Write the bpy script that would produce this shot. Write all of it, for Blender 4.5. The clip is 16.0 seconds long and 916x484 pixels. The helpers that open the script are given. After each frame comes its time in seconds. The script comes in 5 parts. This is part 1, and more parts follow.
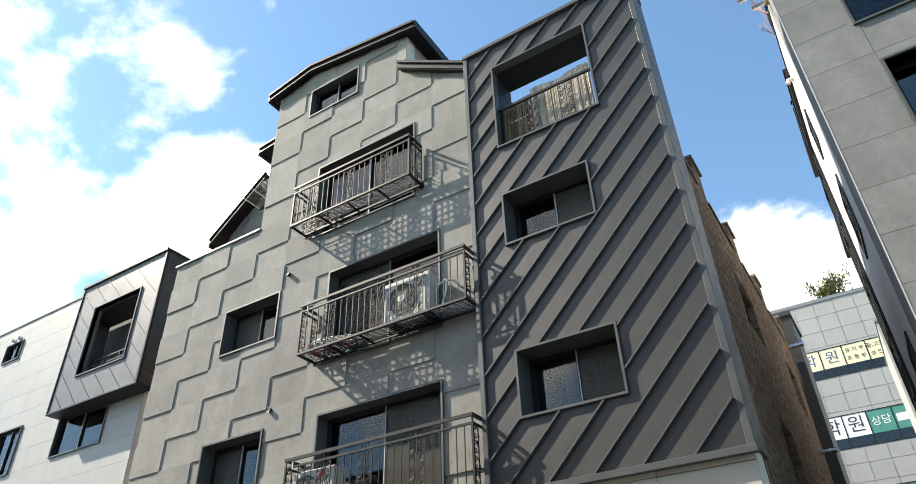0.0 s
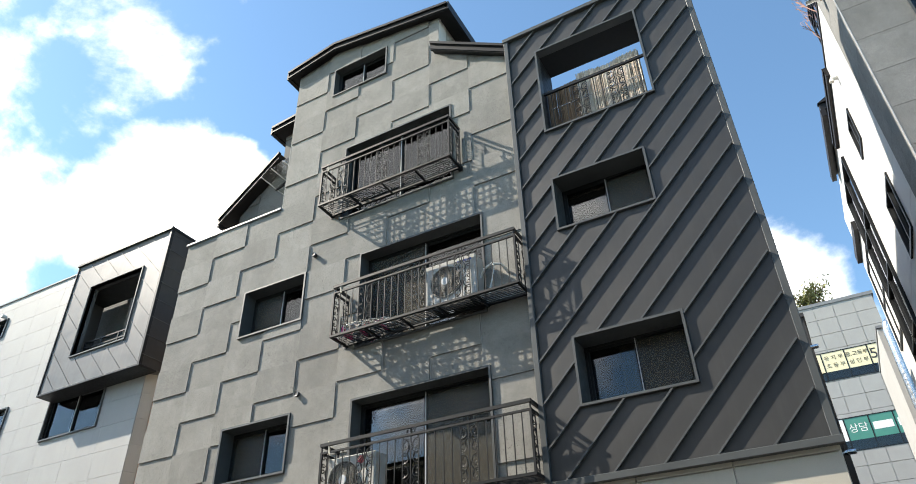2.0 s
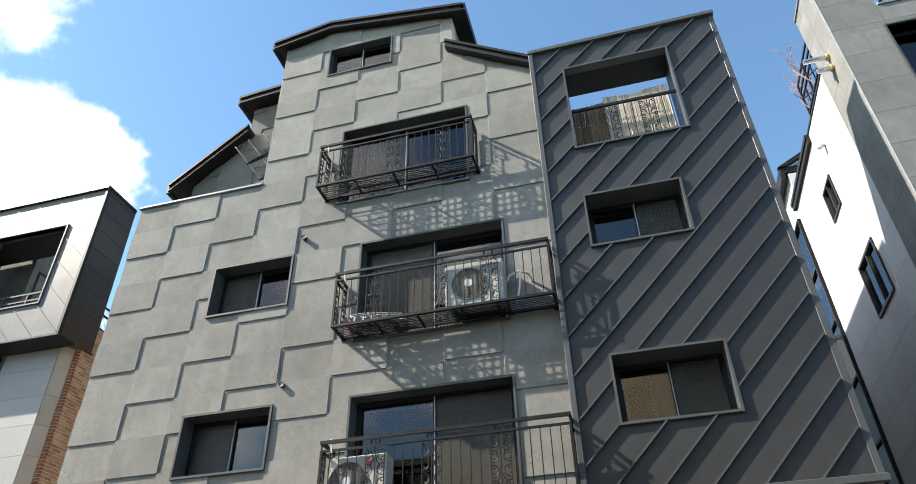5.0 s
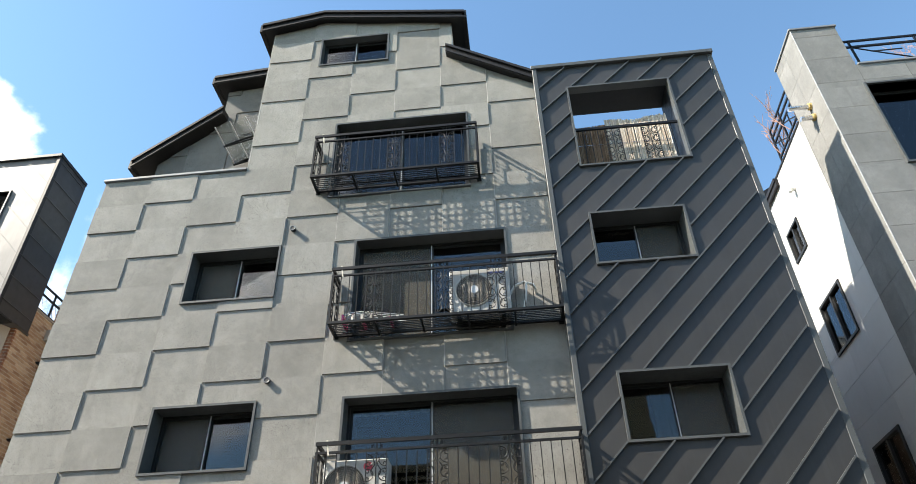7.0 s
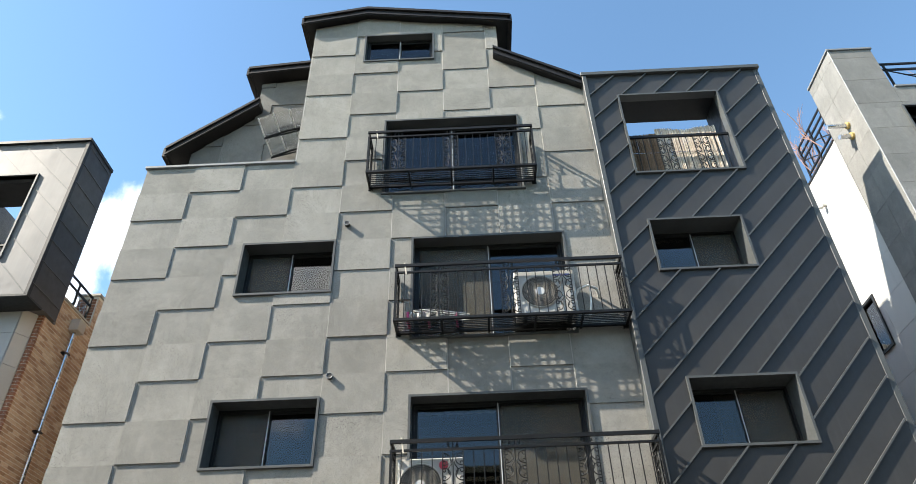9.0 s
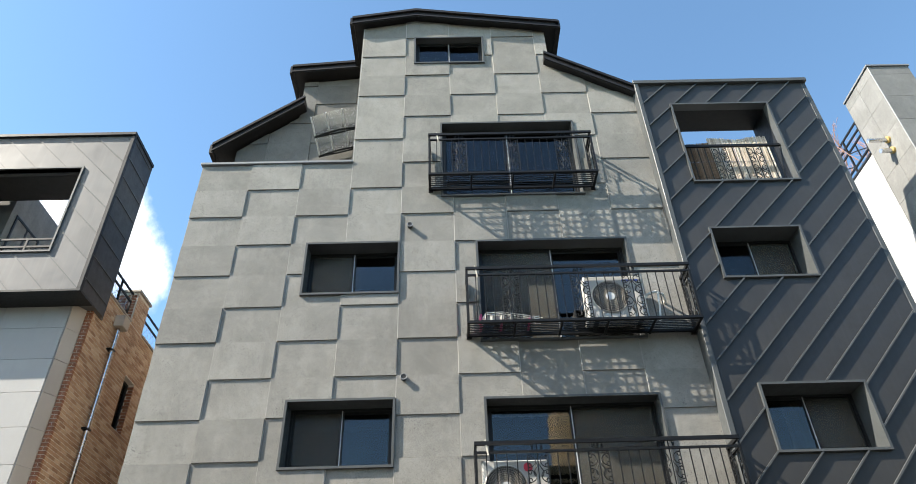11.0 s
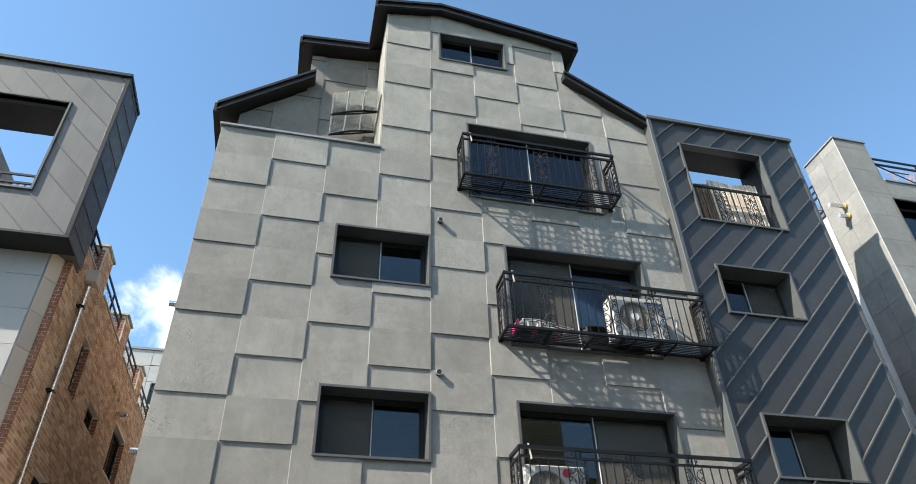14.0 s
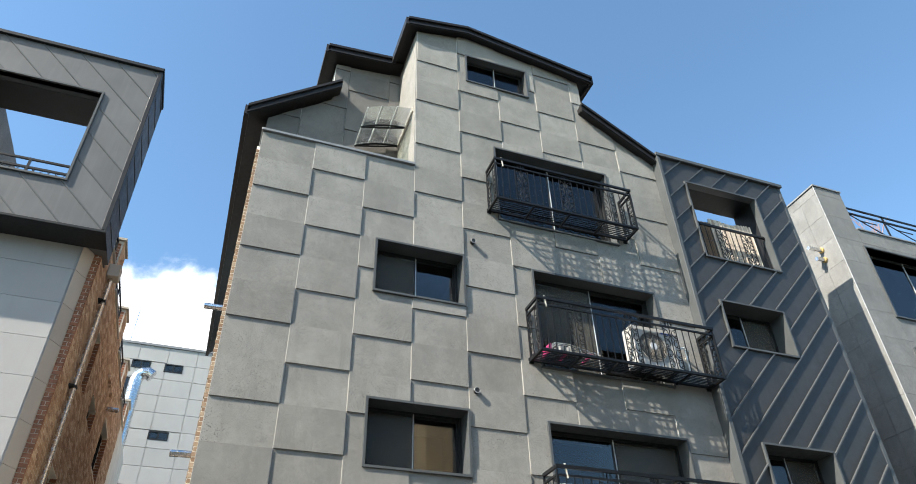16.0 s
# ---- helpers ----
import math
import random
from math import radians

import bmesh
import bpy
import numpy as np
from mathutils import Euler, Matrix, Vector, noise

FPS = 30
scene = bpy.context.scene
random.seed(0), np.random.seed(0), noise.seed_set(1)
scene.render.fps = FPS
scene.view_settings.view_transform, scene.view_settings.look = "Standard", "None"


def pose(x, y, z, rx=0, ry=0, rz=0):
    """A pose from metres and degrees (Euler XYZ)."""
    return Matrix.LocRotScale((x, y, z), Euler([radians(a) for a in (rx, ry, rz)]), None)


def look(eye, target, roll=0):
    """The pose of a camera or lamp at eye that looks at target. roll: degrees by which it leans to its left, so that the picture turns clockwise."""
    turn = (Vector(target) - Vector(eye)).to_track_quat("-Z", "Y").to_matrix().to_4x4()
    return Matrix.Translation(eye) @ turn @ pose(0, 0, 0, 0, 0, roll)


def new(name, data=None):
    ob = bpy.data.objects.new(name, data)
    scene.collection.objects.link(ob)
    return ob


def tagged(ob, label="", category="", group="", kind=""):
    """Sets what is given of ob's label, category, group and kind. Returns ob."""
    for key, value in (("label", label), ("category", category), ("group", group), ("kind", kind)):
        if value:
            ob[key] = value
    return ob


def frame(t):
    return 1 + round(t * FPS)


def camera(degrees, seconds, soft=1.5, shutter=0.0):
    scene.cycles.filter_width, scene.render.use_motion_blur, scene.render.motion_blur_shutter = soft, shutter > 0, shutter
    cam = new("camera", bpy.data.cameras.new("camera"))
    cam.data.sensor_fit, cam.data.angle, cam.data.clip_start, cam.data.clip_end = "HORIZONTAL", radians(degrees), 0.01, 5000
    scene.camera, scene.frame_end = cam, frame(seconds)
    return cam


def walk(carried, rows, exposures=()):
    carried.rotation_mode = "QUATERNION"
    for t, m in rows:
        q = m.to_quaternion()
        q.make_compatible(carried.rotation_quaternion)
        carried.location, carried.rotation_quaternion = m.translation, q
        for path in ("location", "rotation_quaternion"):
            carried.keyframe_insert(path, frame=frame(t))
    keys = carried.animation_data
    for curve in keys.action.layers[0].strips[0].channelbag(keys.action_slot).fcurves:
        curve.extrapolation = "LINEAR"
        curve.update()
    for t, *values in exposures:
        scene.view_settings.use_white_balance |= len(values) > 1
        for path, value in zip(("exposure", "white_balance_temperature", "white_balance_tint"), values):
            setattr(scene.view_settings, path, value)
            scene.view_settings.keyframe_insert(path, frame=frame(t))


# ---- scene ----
cam = camera(67.2, 16.0, soft=0.9)
METRES, EYE, TILT, LEAN, TURN = 13.1, 1.6, 0.0, 0.0, 31.2
ROWS = [
    (0.0, 0.0, 0.0, 0.0, 1.22, 34.2, 1.79),
    (0.5, -0.0141, 0.0054, -0.0015, 0.91, 34.17, 1.66),
    (1.0, -0.0376, 0.0161, -0.0003, 0.49, 34.14, 1.6),
    (1.5, -0.0679, 0.0248, -0.0007, -0.53, 34.17, 1.57),
    (2.0, -0.099, 0.0349, -0.0019, -2.26, 34.2, 1.49),
    (2.5, -0.129, 0.0488, -0.0001, -3.66, 34.27, 1.5),
    (3.0, -0.1631, 0.0581, -0.001, -4.99, 34.56, 1.5),
    (3.5, -0.1938, 0.0692, -0.0033, -7.39, 34.81, 1.53),
    (4.0, -0.2275, 0.0786, -0.001, -9.94, 35.05, 1.45),
    (6.5, -0.3642, 0.1506, 0.0012, -23.86, 36.46, 1.28),
    (7.0, -0.3896, 0.1658, 0.0016, -25.28, 36.7, 1.41),
    (7.5, -0.4154, 0.1791, 0.0026, -27.3, 36.88, 1.31),
    (8.0, -0.4393, 0.1983, 0.0008, -28.51, 36.9, 1.4),
    (8.5, -0.4649, 0.2141, -0.0008, -28.69, 37.06, 1.5),
    (9.0, -0.4924, 0.2263, -0.0004, -28.9, 37.17, 1.4),
    (9.5, -0.5173, 0.2382, 0.0012, -29.01, 37.12, 1.44),
    (10.0, -0.542, 0.2445, 0.0, -29.09, 37.28, 1.52),
    (12.5, -0.6773, 0.3388, 0.0029, -38.19, 37.03, 1.33),
    (13.0, -0.7041, 0.3597, 0.0035, -40.9, 37.07, 1.34),
    (13.5, -0.7291, 0.3801, 0.0012, -43.26, 37.07, 1.37),
    (14.0, -0.7533, 0.4012, 0.0027, -44.52, 37.02, 1.44),
    (14.5, -0.7837, 0.419, 0.0029, -46.2, 37.16, 1.43),
    (15.0, -0.8087, 0.4385, 0.0021, -47.85, 36.98, 1.51),
    (15.5, -0.8357, 0.4558, 0.0038, -49.5, 37.06, 1.46),
    (16.0, -0.8688, 0.4699, 0.0045, -51.33, 37.14, 1.34),
]
EXPOSURES = [(0.0, 1.40, 6900, 9), (1.4, 1.42, 6900, 9), (2.0, 1.32, 6750, 9), (2.6, 1.17, 6700, 9), (4.0, 1.27, 6700, 9), (7.0, 1.55, 6800, 9), (10.0, 1.52, 6750, 9), (13.0, 1.46, 6650, 9), (16.0, 1.37, 6600, 9)]
walk(cam, [(t, pose(0, 0, EYE, TILT, LEAN, TURN) @ pose(METRES * x, METRES * y, METRES * z, 90 + pitch, roll, yaw)) for t, x, y, z, yaw, pitch, roll in ROWS], EXPOSURES)

# ---- light ----
SUN_FROM = Vector((-3.0, -1.0, 2.8)).normalized()
world = bpy.data.worlds.new("sky")
scene.world = world
world.use_nodes = True
wn, wl = world.node_tree.nodes, world.node_tree.links
wn.clear()
w_out = wn.new("ShaderNodeOutputWorld")
w_bg = wn.new("ShaderNodeBackground")
sky = wn.new("ShaderNodeTexSky")
sky.sky_type = "NISHITA"
sky.sun_disc = False
sky.sun_elevation = math.asin(SUN_FROM.z)
sky.sun_rotation = math.atan2(SUN_FROM.x, SUN_FROM.y)
sky.altitude, sky.air_density, sky.dust_density, sky.ozone_density = 60, 1.0, 0.3, 1.2
w_bg.inputs["Strength"].default_value = 0.11


def wnode(kind, **values):
    n = wn.new(kind)
    for k, v in values.items():
        n.inputs[k].default_value = v
    return n


def wmath(op, a, b=None):
    n = wn.new("ShaderNodeMath")
    n.operation = op
    for i, v in enumerate((a, b)):
        if v is None:
            continue
        if isinstance(v, (int, float)):
            n.inputs[i].default_value = v
        else:
            wl.new(v, n.inputs[i])
    return n.outputs[0]


# cumulus in the direction of the sun's side of the sky, thinning out away from it
w_tc = wn.new("ShaderNodeTexCoord")
w_noise = wnode("ShaderNodeTexNoise", Scale=3.4, Detail=9.0, Roughness=0.58, Distortion=0.25)
wl.new(w_tc.outputs["Generated"], w_noise.inputs["Vector"])
w_fine = wnode("ShaderNodeTexNoise", Scale=9.0, Detail=6.0, Roughness=0.6)
wl.new(w_tc.outputs["Generated"], w_fine.inputs["Vector"])


def cover(direction, inner, outer):
    dot = wn.new("ShaderNodeVectorMath")
    dot.operation = "DOT_PRODUCT"
    wl.new(w_tc.outputs["Generated"], dot.inputs[0])
    dot.inputs[1].default_value = Vector(direction).normalized()
    ramp = wn.new("ShaderNodeMapRange")
    ramp.inputs["From Min"].default_value = math.cos(radians(outer))
    ramp.inputs["From Max"].default_value = math.cos(radians(inner))
    ramp.interpolation_type = "SMOOTHSTEP"
    wl.new(dot.outputs["Value"], ramp.inputs["Value"])
    return ramp.outputs[0]


w_cover = wmath("MAXIMUM", cover((-0.80, 0.22, 0.56), 4, 29), cover((-0.62, 0.60, 0.45), 4, 15))
w_cover = wmath("MAXIMUM", w_cover, cover((-0.12, 0.91, 0.39), 6, 17))
w_cover = wmath("MAXIMUM", w_cover, cover((-0.48, 0.70, 0.50), 4, 11))
w_cover = wmath("MAXIMUM", w_cover, wmath("MULTIPLY", cover((-0.68, 0.48, 0.55), 4, 12), 1.45))
w_cover = wmath("MAXIMUM", w_cover, wmath("MULTIPLY", cover((-0.42, -0.68, 0.60), 12, 32), 1.2))
w_sum = wmath("ADD", wmath("MULTIPLY", w_noise.outputs["Fac"], 0.8), wmath("MULTIPLY", w_fine.outputs["Fac"], 0.2))
w_dens = wmath("ADD", w_sum, wmath("MULTIPLY", wmath("SUBTRACT", w_cover, 1.0), 0.28))
w_ramp = wn.new("ShaderNodeMapRange")
w_ramp.inputs["From Min"].default_value, w_ramp.inputs["From Max"].default_value = 0.435, 0.565
w_ramp.interpolation_type = "SMOOTHSTEP"
wl.new(w_dens, w_ramp.inputs["Value"])
w_mix = wn.new("ShaderNodeMix")
w_mix.data_type = "RGBA"
wl.new(w_ramp.outputs[0], w_mix.inputs["Factor"])
w_tint = wn.new("ShaderNodeMix")
w_tint.data_type, w_tint.blend_type = "RGBA", "MULTIPLY"
w_tint.inputs["Factor"].default_value = 1.0
wl.new(sky.outputs["Color"], w_tint.inputs["A"])
w_tint.inputs["B"].default_value = (0.83, 1.02, 1.06, 1)
wl.new(w_tint.outputs["Result"], w_mix.inputs["A"])
w_shade = wn.new("ShaderNodeMix")
w_shade.data_type = "RGBA"
wl.new(w_fine.outputs["Fac"], w_shade.inputs["Factor"])
w_shade.inputs["A"].default_value, w_shade.inputs["B"].default_value = (4.6, 4.9, 5.4, 1), (10.5, 10.5, 10.5, 1)
wl.new(w_shade.outputs["Result"], w_mix.inputs["B"])
wl.new(w_mix.outputs["Result"], w_bg.inputs["Color"])
wl.new(w_bg.outputs[0], w_out.inputs[0])

sun = new("sun", bpy.data.lights.new("sun", "SUN"))
sun.data.energy, sun.data.angle, sun.data.color = 4.4, radians(0.53), (1.0, 0.93, 0.83)
sun.matrix_world = look(SUN_FROM * 60, (0, 0, 0))


# ---- materials ----
class Shader:
    """A small builder round one node material."""

    def __init__(self, name, rough=0.6, metal=0.0, spec=0.5):
        self.m = bpy.data.materials.new(name)
        self.m.use_nodes = True
        self.n, self.l = self.m.node_tree.nodes, self.m.node_tree.links
        self.b = self.n["Principled BSDF"]
        self.b.inputs["Roughness"].default_value = rough
        self.b.inputs["Metallic"].default_value = metal
        self.b.inputs["Specular IOR Level"].default_value = spec
        self.tc = self.n.new("ShaderNodeTexCoord")
        self.info = self.n.new("ShaderNodeObjectInfo")
        self.height = None

    def coords(self, shift=True, stretch=(1, 1, 1)):
        geo = self.n.new("ShaderNodeNewGeometry")
        mp = self.n.new("ShaderNodeMapping")
        mp.inputs["Scale"].default_value = stretch
        self.l.new(geo.outputs["Position"], mp.inputs["Vector"])
        if shift:
            mul = self.n.new("ShaderNodeVectorMath")
            mul.operation = "SCALE"
            mul.inputs[0].default_value = (37.0, 19.0, 53.0)
            self.l.new(self.info.outputs["Random"], mul.inputs["Scale"])
            self.l.new(mul.outputs[0], mp.inputs["Location"])
        return mp.outputs[0]

    def noise(self, scale, detail=4.0, rough=0.55, shift=True, stretch=(1, 1, 1), distort=0.0):
        t = self.n.new("ShaderNodeTexNoise")
        t.inputs["Scale"].default_value, t.inputs["Detail"].default_value = scale, detail
        t.inputs["Roughness"].default_value, t.inputs["Distortion"].default_value = rough, distort
        self.l.new(self.coords(shift, stretch), t.inputs["Vector"])
        return t.outputs["Fac"]

    def voronoi(self, scale, shift=True, stretch=(1, 1, 1), feature="F1"):
        t = self.n.new("ShaderNodeTexVoronoi")
        t.feature = feature
        t.inputs["Scale"].default_value = scale
        self.l.new(self.coords(shift, stretch), t.inputs["Vector"])
        return t.outputs["Distance"]

    def remap(self, v, a, b, c=0.0, d=1.0):
        r = self.n.new("ShaderNodeMapRange")
        for key, x in (("From Min", a), ("From Max", b), ("To Min", c), ("To Max", d)):
            r.inputs[key].default_value = x
        self.l.new(v, r.inputs["Value"])
        return r.outputs[0]

    def math(self, op, a, b):
        r = self.n.new("ShaderNodeMath")
        r.operation = op
        for i, v in enumerate((a, b)):
            if isinstance(v, (int, float)):
                r.inputs[i].default_value = v
            else:
                self.l.new(v, r.inputs[i])
        return r.outputs[0]

    def mix(self, fac, a, b, blend="MIX"):
        r = self.n.new("ShaderNodeMix")
        r.data_type, r.blend_type = "RGBA", blend
        for key, v in (("Factor", fac), ("A", a), ("B", b)):
            if isinstance(v, (int, float)):
                r.inputs[key].default_value = v
            elif isinstance(v, tuple):
                r.inputs[key].default_value = (*v, 1)
            else:
                self.l.new(v, r.inputs[key])
        return r.outputs["Result"]

    def color(self, v):
        if isinstance(v, tuple):
            self.b.inputs["Base Color"].default_value = (*v, 1)
        else:
            self.l.new(v, self.b.inputs["Base Color"])
        return self

    def rough(self, v):
        self.l.new(v, self.b.inputs["Roughness"])
        return self

    def bump(self, v, strength, distance):
        r = self.n.new("ShaderNodeBump")
        r.inputs["Strength"].default_value, r.inputs["Distance"].default_value = strength, distance
        self.l.new(v, r.inputs["Height"])
        if self.height is not None:
            self.l.new(self.height, r.inputs["Normal"])
        self.height = r.outputs[0]
        self.l.new(self.height, self.b.inputs["Normal"])
        return self


def basalt(name, base, pits=0.75, vary=0.13):
    """Porous volcanic stone: mottled slabs with fine speckle and open pores."""
    s = Shader(name, 0.85, spec=0.25)
    cloud = s.noise(1.3, 6, 0.65)
    mottle = s.noise(9, 5, 0.7)
    grain = s.noise(105, 3, 0.8)
    c = s.mix(s.remap(cloud, 0.3, 0.7), tuple(k * 0.80 for k in base), tuple(k * 1.14 for k in base))
    c = s.mix(1.0, c, s.mix(s.remap(mottle, 0.3, 0.7), (0.92, 0.92, 0.93), (1.08, 1.08, 1.07)), "MULTIPLY")
    c = s.mix(1.0, c, s.mix(s.remap(grain, 0.32, 0.68), (0.68, 0.68, 0.68), (1.28, 1.28, 1.28)), "MULTIPLY")
    c = s.mix(1.0, c, s.remap(s.info.outputs["Random"], 0, 1, 1 - vary, 1 + vary), "MULTIPLY")
    # open pores, denser in some slabs than in others
    dense = s.remap(s.info.outputs["Random"], 0, 1, -0.07, 0.07)
    where = s.math("ADD", s.remap(s.noise(2.4, 3), 0.42, 0.66, 0.06, 0.24), dense)
    hole = s.math("LESS_THAN", s.voronoi(33), where)
    small = s.math("LESS_THAN", s.voronoi(80), 0.20)
    both = s.math("MAXIMUM", hole, small)
    c = s.mix(s.math("MULTIPLY", both, pits), c, tuple(k * 0.20 for k in base))
    # rain streaks and pale lime bloom
    c = s.mix(s.remap(s.noise(1.0, 5, 0.65, stretch=(6, 6, 0.35)), 0.52, 0.8, 0, 0.42), c, tuple(k * 0.6 for k in base))
    bloom = s.noise(2.2, 6, 0.7, stretch=(1, 1, 0.6), distort=0.6)
    c = s.mix(s.remap(bloom, 0.60, 0.80, 0, 0.30), c, (base[0] * 1.55, base[1] * 1.52, base[2] * 1.42))
    s.color(c)
    s.bump(both, 0.5, -0.005)
    s.bump(grain, 0.35, 0.003)
    return s.m


def sheet(name, base, rough=0.42, wave=0.35, metal=0.0, spec=0.3):
    """Painted seamed sheet metal, slightly wavy between its seams."""
    s = Shader(name, rough, metal, spec)
    c = s.mix(s.remap(s.noise(0.9, 4), 0.3, 0.7), tuple(k * 0.86 for k in base), tuple(k * 1.14 for k in base))
    streak = s.noise(1.2, 5, 0.65, stretch=(9, 9, 0.5))
    c = s.mix(s.remap(streak, 0.5, 0.8, 0, 0.3), c, tuple(k * 1.5 + 0.01 for k in base))
    s.color(c)
    s.rough(s.remap(s.noise(7, 5, 0.65), 0.3, 0.7, rough - 0.07, rough + 0.12))
    s.bump(s.noise(1.7, 2, 0.4), wave, 0.02)
    s.bump(s.noise(260, 2), 0.06, 0.001)
    return s.m


def plain(name, base, rough=0.5, metal=0.0, vary=0.1, scale=3.0, grain=120, relief=0.1, spec=0.5):
    s = Shader(name, rough, metal, spec)
    c = s.mix(s.remap(s.noise(scale, 5, 0.6), 0.3, 0.7), tuple(k * (1 - vary) for k in base), tuple(min(1, k * (1 + vary)) for k in base))
    s.color(c)
    s.bump(s.noise(grain, 3), relief, 0.002)
    s.rough(s.remap(s.noise(scale * 5, 4), 0.3, 0.7, max(0.02, rough - 0.08), min(1, rough + 0.1)))
    return s.m


def panelled(name, base, vary=0.06):
    """Smooth wall slabs, each of a slightly different tone, with grime running down."""
    s = Shader(name, 0.6, spec=0.4)
    c = s.mix(s.remap(s.noise(1.1, 5, 0.6), 0.3, 0.7), tuple(k * 0.94 for k in base), tuple(min(1, k * 1.05) for k in base))
    c = s.mix(1.0, c, s.remap(s.info.outputs["Random"], 0, 1, 1 - vary, 1.0 + vary), "MULTIPLY")
    c = s.mix(s.remap(s.noise(1.0, 5, 0.65, stretch=(7, 7, 0.4)), 0.55, 0.85, 0, 0.35), c, tuple(k * 0.72 for k in base))
    c = s.mix(s.remap(s.noise(90, 2, 0.7), 0.35, 0.65, 0.0, 0.25), c, tuple(k * 0.8 for k in base))
    s.color(c)
    s.bump(s.noise(70, 3), 0.1, 0.002)
    return s.m


def glass_mat(name, tint, rough=0.03, ior=1.55):
    """A tinted pane: mirror-like at grazing angles, see-through head on."""
    m = bpy.data.materials.new(name)
    m.use_nodes = True
    n, l = m.node_tree.nodes, m.node_tree.links
    n.clear()
    out, mixer = n.new("ShaderNodeOutputMaterial"), n.new("ShaderNodeMixShader")
    gloss, clear = n.new("ShaderNodeBsdfGlossy"), n.new("ShaderNodeBsdfTransparent")
    fres, bumper, wave = n.new("ShaderNodeFresnel"), n.new("ShaderNodeBump"), n.new("ShaderNodeTexNoise")
    fres.inputs["IOR"].default_value = ior
    gloss.inputs["Roughness"].default_value = rough
    gloss.inputs["Color"].default_value = (0.95, 0.97, 1, 1)
    clear.inputs["Color"].default_value = (*tint, 1)
    wave.inputs["Scale"].default_value = 1.3
    bumper.inputs["Strength"].default_value, bumper.inputs["Distance"].default_value = 0.05, 0.02
    l.new(wave.outputs["Fac"], bumper.inputs["Height"])
    l.new(bumper.outputs[0], gloss.inputs["Normal"])
    l.new(fres.outputs[0], mixer.inputs[0])
    l.new(clear.outputs[0], mixer.inputs[1])
    l.new(gloss.outputs[0], mixer.inputs[2])
    l.new(mixer.outputs[0], out.inputs[0])
    return m


BASALT = basalt("grey_basalt", (0.260, 0.252, 0.230))

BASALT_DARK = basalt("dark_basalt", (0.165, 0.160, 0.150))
GROUT = plain("pale_grout", (0.47, 0.455, 0.425), 0.9)
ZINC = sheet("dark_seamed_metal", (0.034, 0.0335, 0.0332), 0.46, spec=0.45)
ZINC_TRIM = plain("dark_metal_trim", (0.076, 0.081, 0.082), 0.42, 0.0, 0.12, 2.0, 120, 0.1, 0.3)
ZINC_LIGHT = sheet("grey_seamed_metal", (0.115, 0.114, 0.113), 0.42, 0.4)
FRAME = plain("charcoal_frame", (0.017, 0.018, 0.019), 0.42, 0.0, 0.1, 4.0, 120, 0.1, 0.25)
REVEAL = plain("charcoal_reveal", (0.011, 0.0115, 0.0125), 0.5, 0.0, 0.15, 2.0, 120, 0.1, 0.25)
IRON = plain("black_painted_iron", (0.008, 0.0088, 0.010), 0.45, 0.0, 0.2, 9.0, 60, 0.25, 0.25)
ROOF = plain("dark_roof_trim", (0.013, 0.0115, 0.0115), 0.5, 0.0, 0.15, 3.0, 120, 0.1, 0.3)
TERRACE = plain("dark_terrace_screed", (0.075, 0.08, 0.078), 0.85, 0.0, 0.2)
CAP = plain("grey_parapet_cap", (0.20, 0.205, 0.21), 0.4, 0.0, 0.1)
GLASS = glass_mat("tinted_window_glass", (0.52, 0.51, 0.49), 0.02, 1.56)
CLEAR = glass_mat("clear_sheet", (0.78, 0.82, 0.78), 0.15)
# room shells: the gloom of unlit rooms is put into these two colours
ROOM = plain("dim_room_shade", (0.16, 0.155, 0.15), 0.9)
DARKROOM = plain("dark_room_shade", (0.05, 0.05, 0.05), 0.9)


def screen_mat():
    """Fine woven screen: dark threads that let part of the view through."""
    m = bpy.data.materials.new("insect_screen")
    m.use_nodes = True
    n, l = m.node_tree.nodes, m.node_tree.links
    n.clear()
    out, mixer = n.new("ShaderNodeOutputMaterial"), n.new("ShaderNodeMixShader")
    cloth, clear = n.new("ShaderNodeBsdfDiffuse"), n.new("ShaderNodeBsdfTransparent")
    cloth.inputs["Color"].default_value = (0.105, 0.102, 0.090, 1)
    mixer.inputs[0].default_value = 0.48
    l.new(clear.outputs[0], mixer.inputs[1])
    l.new(cloth.outputs[0], mixer.inputs[2])
    l.new(mixer.outputs[0], out.inputs[0])
    return m


MESH = screen_mat()
CREAM = plain("cream_blind", (0.62, 0.57, 0.47), 0.8)
GREYROLL = plain("grey_blind", (0.36, 0.345, 0.33), 0.85)
GRANITE = panelled("beige_granite", (0.45, 0.42, 0.36), 0.05)
WHITE = panelled("white_wall_slab", (0.58, 0.58, 0.565), 0.04)
PALE = panelled("pale_grey_slab", (0.355, 0.35, 0.338), 0.03)
WHITE_JOINT = plain("grey_joint", (0.42, 0.42, 0.42), 0.9)
SLATE = basalt("pale_slab", (0.215, 0.215, 0.207), 0.25, 0.08)
MORTAR = plain("pale_mortar", (0.72, 0.68, 0.60), 0.95)
ASPHALT = plain("asphalt", (0.055, 0.055, 0.055), 0.9, 0.0, 0.2, 1.5, 90, 0.5)
